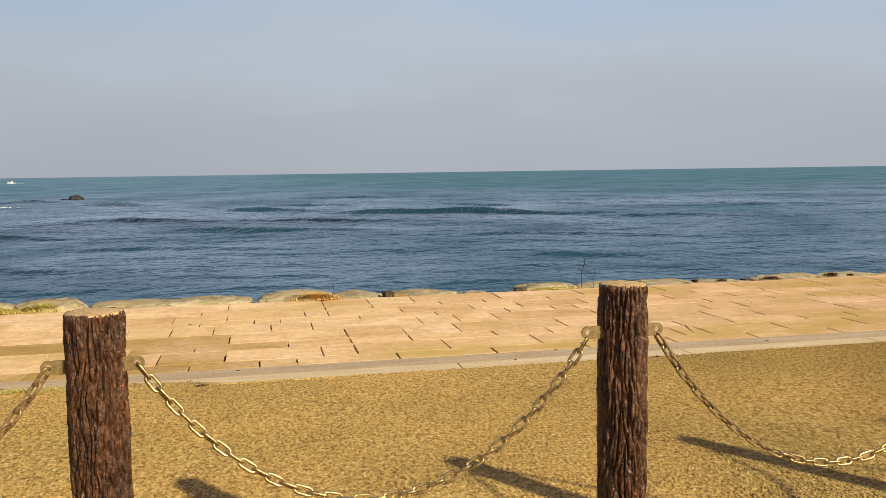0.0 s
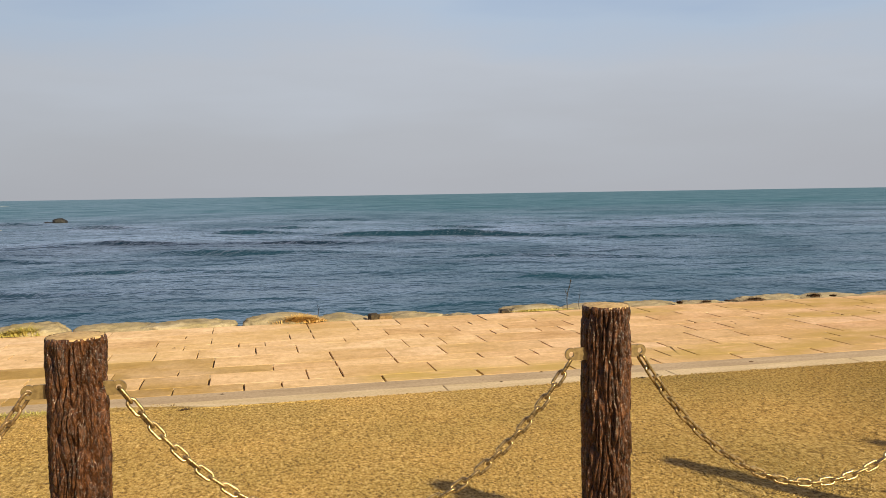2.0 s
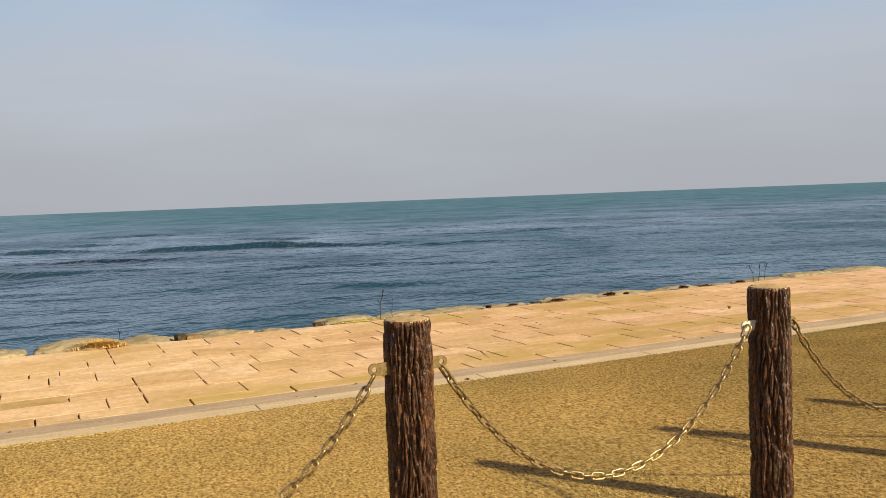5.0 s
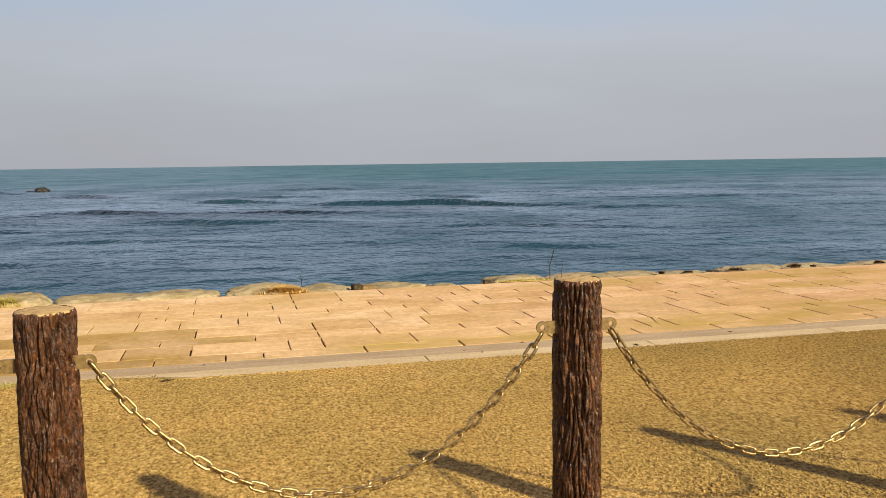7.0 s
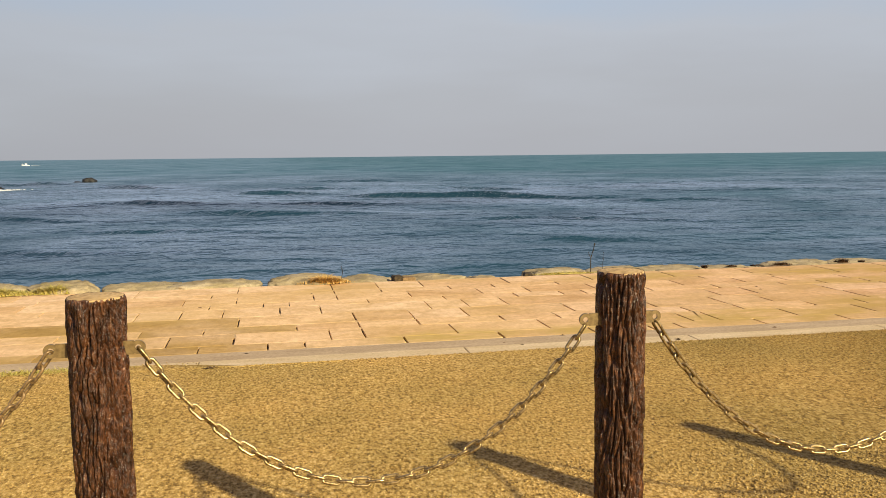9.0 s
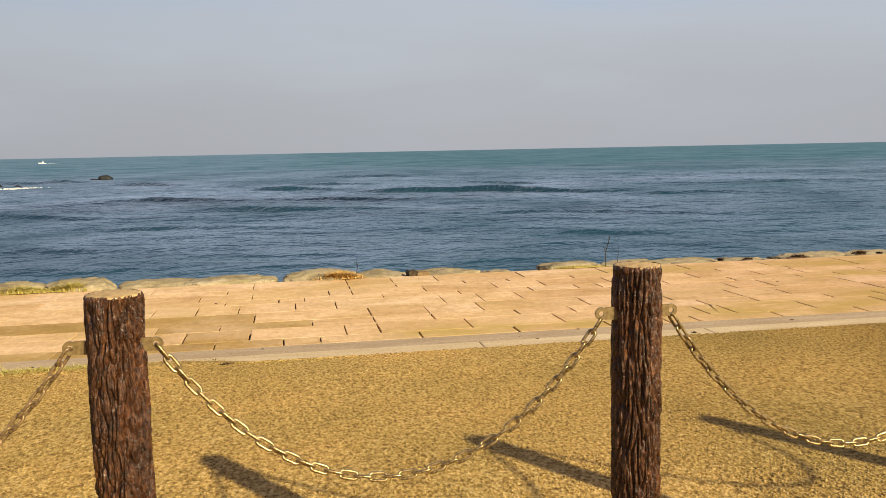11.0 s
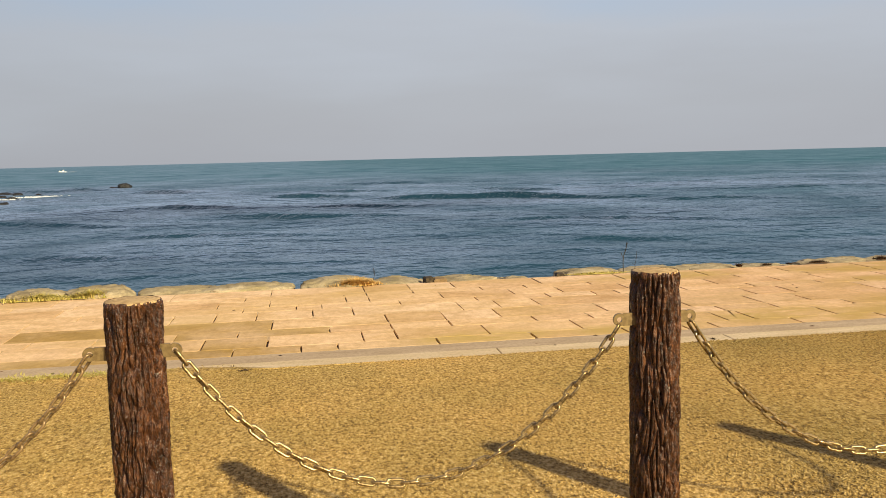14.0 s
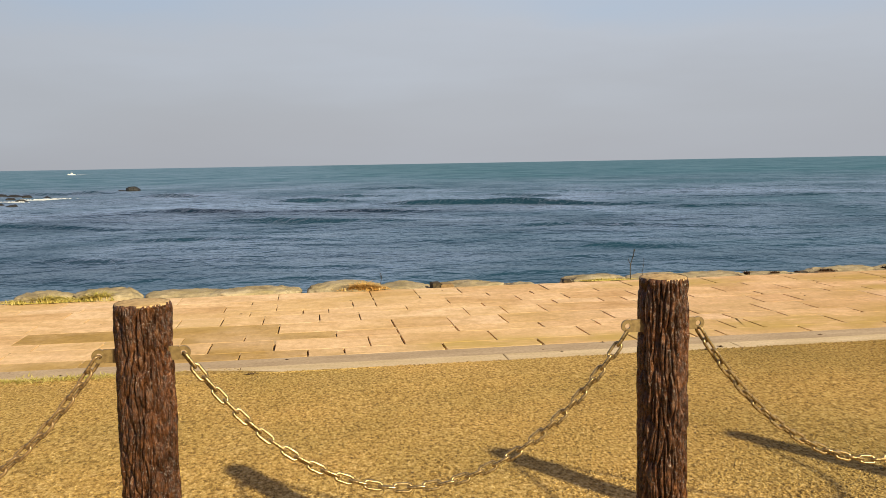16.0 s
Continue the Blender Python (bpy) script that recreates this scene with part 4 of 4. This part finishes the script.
def boat():
    """A small white fishing boat with a wheelhouse."""
    base = new("fishing_boat")
    white = plain("white_gelcoat", (0.72, 0.73, 0.74), (0.82, 0.83, 0.84), 0.4, 1.5)
    dark = plain("dark_glass", (0.02, 0.025, 0.03), (0.04, 0.05, 0.06), 0.15, 2.0)
    bm = bmesh.new()
    stations = 14
    rings = []
    for k in range(stations + 1):
        t = k / stations
        x = -4.2 + 8.4 * t
        beam = 1.25 * (1 - max(0, (t - 0.45) / 0.55) ** 2.2) + 0.02
        sheer = 0.75 + 0.75 * max(0, t - 0.3) ** 1.6
        rings.append([bm.verts.new(c) for c in ((x, -beam, sheer), (x, -beam * 0.8, -0.1), (x, 0, -0.35), (x, beam * 0.8, -0.1), (x, beam, sheer), (x, beam * 0.9, sheer - 0.14), (x, -beam * 0.9, sheer - 0.14))])
    for r, s in zip(rings, rings[1:]):
        for k in range(7):
            bm.faces.new((r[k], s[k], s[(k + 1) % 7], r[(k + 1) % 7]))
    bm.faces.new(rings[0])
    bm.faces.new(rings[-1][::-1])
    bmesh.ops.recalc_face_normals(bm, faces=bm.faces)
    part("hull", bm, white, base)
    cabin = child("wheelhouse", block_mesh("wheelhouse", -1.4, 0.7, -0.8, 0.8, 0.55, 2.35, white, 0.12), base)
    child("window", block_mesh("window", -1.0, 0.4, -0.83, -0.79, 1.55, 2.05, dark, 0.01), cabin, "dark glass pane")
    child("window", block_mesh("window", -1.0, 0.4, 0.79, 0.83, 1.55, 2.05, dark, 0.01), cabin, "dark glass pane")
    bm = bmesh.new()
    tube(bm, [(-0.4, 0, 2.3), (-0.4, 0, 4.1)], [0.06, 0.04])
    part("mast", bm, white, base)
    bm = bmesh.new()
    tube(bm, [(3.4, -0.45, 1.2), (3.4, -0.45, 1.75), (4.0, 0, 1.85), (3.4, 0.45, 1.75), (3.4, 0.45, 1.2)], [0.035] * 5)
    part("bow_rail", bm, white, base)
    base.location = (-160, 620, SEA_Z + 0.05)
    base.rotation_euler = (0, radians(-2), radians(186))
    base.scale = (0.6, 0.6, 0.6)
    return tagged(base, "small white fishing boat under way far out at sea", "boat")


boat()
wake = foam_patch(-154.5, 621, 4.0, 0.6, 9, 70)
wake["label"] = "white wake trailing behind the fishing boat"


# ---- loose gravel, kerb stones and paving slabs ----
def loose_gravel():
    """Loose ochre pebbles lying on the packed grit."""
    rng = np.random.default_rng(5)
    n = 120000
    depth = rng.random(n) ** 0.75
    y = 2.15 + depth * (KERB_Y + 0.012 - 2.15)
    x = (-0.62 * y - 0.6) + rng.random(n) * (0.62 * y + 0.6 + 1.25 * y + 0.6)
    buried = (x < -0.40 - 0.12 * rng.random(n)) & (y > KERB_Y - 0.2)
    y = np.where(buried, y + 0.22 * rng.random(n), y)
    s = 0.0042 + 0.0056 * rng.random(n) ** 2.0
    octa = np.array([(1, 0, 0), (0, 1, 0), (-1, 0, 0), (0, -1, 0), (0, 0, 1), (0, 0, -1)], float)
    tri = np.array([(0, 1, 4), (1, 2, 4), (2, 3, 4), (3, 0, 4), (1, 0, 5), (2, 1, 5), (3, 2, 5), (0, 3, 5)])
    v = np.repeat(octa[None], n, 0) * rng.uniform(0.65, 1.35, (n, 6, 1))
    v[:, :, 1] *= rng.uniform(0.55, 1.0, (n, 1))
    v[:, :, 2] *= rng.uniform(0.25, 0.5, (n, 1))
    tilt = rng.uniform(-0.35, 0.35, n)
    c, q = np.cos(tilt)[:, None], np.sin(tilt)[:, None]
    vx, vz = v[:, :, 0] * c - v[:, :, 2] * q, v[:, :, 0] * q + v[:, :, 2] * c
    a = rng.uniform(0, 6.283, n)
    ca, sa = np.cos(a)[:, None], np.sin(a)[:, None]
    px, py = vx * ca - v[:, :, 1] * sa, vx * sa + v[:, :, 1] * ca
    zb = np.array([0.010 * noise.noise((float(i) * 0.55, float(j) * 0.55, 2)) + 0.006 * noise.noise((float(i) * 1.7, float(j) * 1.7, 5)) for i, j in zip(x, y)]) - 0.005
    zb += (0.002 - zb) * np.clip((y - KERB_Y + 0.345) / 0.345, 0, 1)
    pts = np.stack([px * s[:, None] + x[:, None], py * s[:, None] + y[:, None], vz * s[:, None] + (zb + s * 0.18)[:, None]], 2).reshape(-1, 3)
    faces = (tri[None] + (np.arange(n) * 6)[:, None, None]).reshape(-1, 3)
    me = bpy.data.meshes.new("loose_gravel")
    me.vertices.add(len(pts))
    me.vertices.foreach_set("co", pts.ravel())
    me.loops.add(faces.size)
    me.loops.foreach_set("vertex_index", faces.ravel().astype(np.int32))
    me.polygons.add(len(faces))
    me.polygons.foreach_set("loop_start", np.arange(0, faces.size, 3, dtype=np.int32))
    me.update(calc_edges=True)
    me.materials.append(PEBBLE)
    return new("loose_gravel", me)


tagged(loose_gravel(), "loose small ochre pebbles scattered on packed gravel", "gravel", kind="stuff")

# kerb stones butt end to end, and stop short where the grass has covered them
krng = random.Random(3)
x = -2.4
for length in (1.89, 2.01, 1.9, 1.75, 1.9, 1.8, 1.9, 1.9, 1.8):
    child("kerb_stone", block_mesh("kerb_stone", x + 0.004, x + length - 0.004, KERB_Y - 0.002, BAND_Y - 0.005, -0.1, 0.001, KERB, 0.004, 0.003, krng), kerb)
    x += length

# courses of the paving: its two edges, and where its cross joints lie
COURSES = (
    (PAVE_Y, 7.05, (-2.9, -1.75, -0.55, -0.01, 0.28, 1.10, 1.91, 2.72, 3.25, 3.52, 4.30, 5.14, 5.96, 6.50, 6.80)),
    (7.05, 7.50, (-2.44, -1.62, -0.82, -0.29, 0.51, 0.79, 1.58, 2.40, 3.10, 3.75, 4.01, 4.81, 5.63, 6.17, 7.0)),
    (7.50, 7.80, (-2.3, -1.75, -1.09, -0.56, 0.24, 0.79, 1.33, 2.12, 2.65, 3.30, 3.96, 4.51, 5.30, 5.87, 6.73, 7.27)),
    (7.80, 8.29, (-2.55, -1.30, -0.28, 0.79, 1.33, 1.85, 2.90, 3.75, 4.51, 5.03, 6.12, 7.27)),
    (8.29, 8.78, (-2.6, -1.7, -1.25, -0.84, -0.44, 0.10, 0.50, 1.58, 1.97, 2.38, 3.45, 4.72, 5.17, 6.1, 6.95)),
    (8.78, 9.07, (-2.19, -1.5, -0.60, -0.06, 0.20, 1.01, 1.83, 2.62, 3.14, 3.40, 4.17, 4.98, 5.80, 6.32, 6.90, 7.41)),
    (9.07, 9.50, (-2.47, -1.6, -0.88, -0.34, 0.47, 0.71, 1.51, 2.30, 2.85, 3.62, 4.68, 5.48, 6.03, 6.84, 7.6, 8.72, 9.23)),
    (9.50, 9.76, (-2.4, -1.6, -0.62, 0.71, 1.24, 2.03, 2.55, 3.33, 4.2, 5.18, 6.1, 7.06, 7.9)),
    (9.76, EDGE_Y, (-2.7, -1.45, -0.35, 0.71, 1.24, 1.76, 2.80, 3.84, 4.91, 5.98, 7.10, 8.0)),
)
# slabs that have gone brown or are soiled: their course, and a place along it
STAINED = ((0, -2.2), (0, -1.2), (0, -0.3), (2, -0.2), (2, -0.9), (3, -0.8), (3, -1.9), (1, -0.6))
SOILED = ((0, 0.1), (0, 0.7), (0, 3.4), (0, 3.9), (0, 5.4), (0, 6.2), (1, 3.4), (1, -1.2), (1, 5.8), (2, -1.4), (2, 4.2), (2, 5.6), (3, 2.3), (3, 4.1), (3, 4.8), (3, 5.5), (4, 3.9), (4, 5.6), (5, 5.4), (5, 6.6), (7, 6.5), (7, 4.7), (8, 6.5))
srng, grng = random.Random(8), random.Random(9)
far_v, far_f = [], []
fill_v, fill_f = [], []


def far_block(x0, x1, y0, y1):
    i = len(far_v)
    far_v.extend([(x0, y0, -0.08), (x1, y0, -0.08), (x1, y1, -0.08), (x0, y1, -0.08), (x0, y0, -0.004), (x1, y0, -0.004), (x1, y1, -0.004), (x0, y1, -0.004)])
    far_f.extend([(i + 4, i + 5, i + 6, i + 7), (i, i + 1, i + 5, i + 4), (i + 1, i + 2, i + 6, i + 5), (i + 2, i + 3, i + 7, i + 6), (i + 3, i, i + 4, i + 7)])


for r, (y0, y1, joints) in enumerate(COURSES):
    xs = list(joints)
    while xs[0] > -5.2:
        xs.insert(0, xs[0] - srng.uniform(0.6, 1.05))
    while xs[-1] < 14.5:
        xs.append(xs[-1] + srng.uniform(0.55, 1.05))
    for k, (xa, xb) in enumerate(zip(xs, xs[1:])):
        gap = srng.choice((0.003, 0.006, 0.010, 0.014))
        if xb > 2.5:
            gap = max(gap, 0.015)
        low, high = grng.choice((0.0, 0.001, 0.003, 0.006)), grng.choice((0.0, 0.001, 0.002))
        mat_ = next((m for m, spots in ((BROWN, STAINED), (TAN, SOILED)) if any(c == r and xa < x < xb for c, x in spots)), STONE)
        me = slab_mesh("paving_slab", xa + gap * 0.5, xb - gap * 0.5, y0 + low, y1 - high, -0.10, -0.002 - 0.0013 * r + srng.uniform(0.0, 0.0005), mat_, srng)
        child("paving_slab", me, pavement)
        # old mortar still fills part of the joint, mostly its seaward end
        cut = y1 - (y1 - y0) * srng.choice((0.04, 0.08, 0.12, 0.2, 0.35))
        zt = -0.0035 - 0.0013 * r
        fills = [(cut, y1)] + ([(y0, y0 + (y1 - y0) * srng.uniform(0.05, 0.25))] if srng.random() < 0.25 else [])
        for fa, fb in fills:
            i = len(fill_v)
            x_l, x_r = xb - 0.02, xb + 0.02
            fill_v.extend([(x_l, fa + srng.uniform(-0.01, 0.01), zt), (x_r, fa, zt), (x_r, fb, zt), (x_l, fb, zt), (x_l, fa + 0.004, zt - 0.02), (x_r, fa + 0.004, zt - 0.02)])
            fill_f.extend([(i, i + 1, i + 2, i + 3), (i + 4, i + 5, i + 1, i)])
    # mortar along most of the seam to the next course
    x = -5.2
    while x < 14.5:
        nx = x + grng.uniform(0.3, 1.1)
        if grng.random() < 0.72:
            i, zt = len(fill_v), -0.006 - 0.0013 * r
            fill_v.extend([(x, y1 - 0.03, zt), (nx, y1 - 0.03, zt), (nx, y1 + 0.03, zt), (x, y1 + 0.03, zt)])
            fill_f.append((i, i + 1, i + 2, i + 3))
        x = nx
    for side, start, stop in ((1, xs[-1], 45.0), (-1, xs[0], -40.0)):
        x = start
        while (stop - x) * side > 0:
            nx = x + side * srng.uniform(0.6, 1.05)
            far_block(min(x, nx) + 0.006, max(x, nx) - 0.006, y0 + 0.002, y1 - 0.002)
            x = nx
tagged(child("joint_mortar", raw_mesh("joint_mortar", fill_v, fill_f, MORTAR), pavement), kind="stuff")
rest = child("far_paving_slabs", raw_mesh("far_paving_slabs", far_v, far_f, STONE), pavement)
tagged(rest, kind="stuff")

# chips and dry scraps lying on the kerb and the slabs
drng = random.Random(21)
dv, df = [], []
for _ in range(26):
    cx = drng.uniform(-3.0, 11.0)
    cy = drng.choice((drng.uniform(KERB_Y + 0.06, PAVE_Y - 0.02), drng.uniform(PAVE_Y + 0.05, EDGE_Y - 0.1)))
    rr, i = drng.uniform(0.006, 0.018), len(dv)
    cz = -0.001 if cy < PAVE_Y + 0.005 else -0.002 - 0.0013 * sum(cy > c[1] for c in COURSES)
    for k in range(5):
        a = 2 * math.pi * k / 5 + drng.uniform(-0.4, 0.4)
        dv.append((cx + rr * 1.4 * math.cos(a), cy + rr * math.sin(a), cz))
    dv.append((cx, cy, cz + rr * 0.45))
    df.extend([(i + k, i + (k + 1) % 5, i + 5) for k in range(5)])
tagged(new("stone_chips", raw_mesh("stone_chips", dv, df, BRUSH)), "small dark chips and dry scraps on the paving", "debris", kind="stuff")
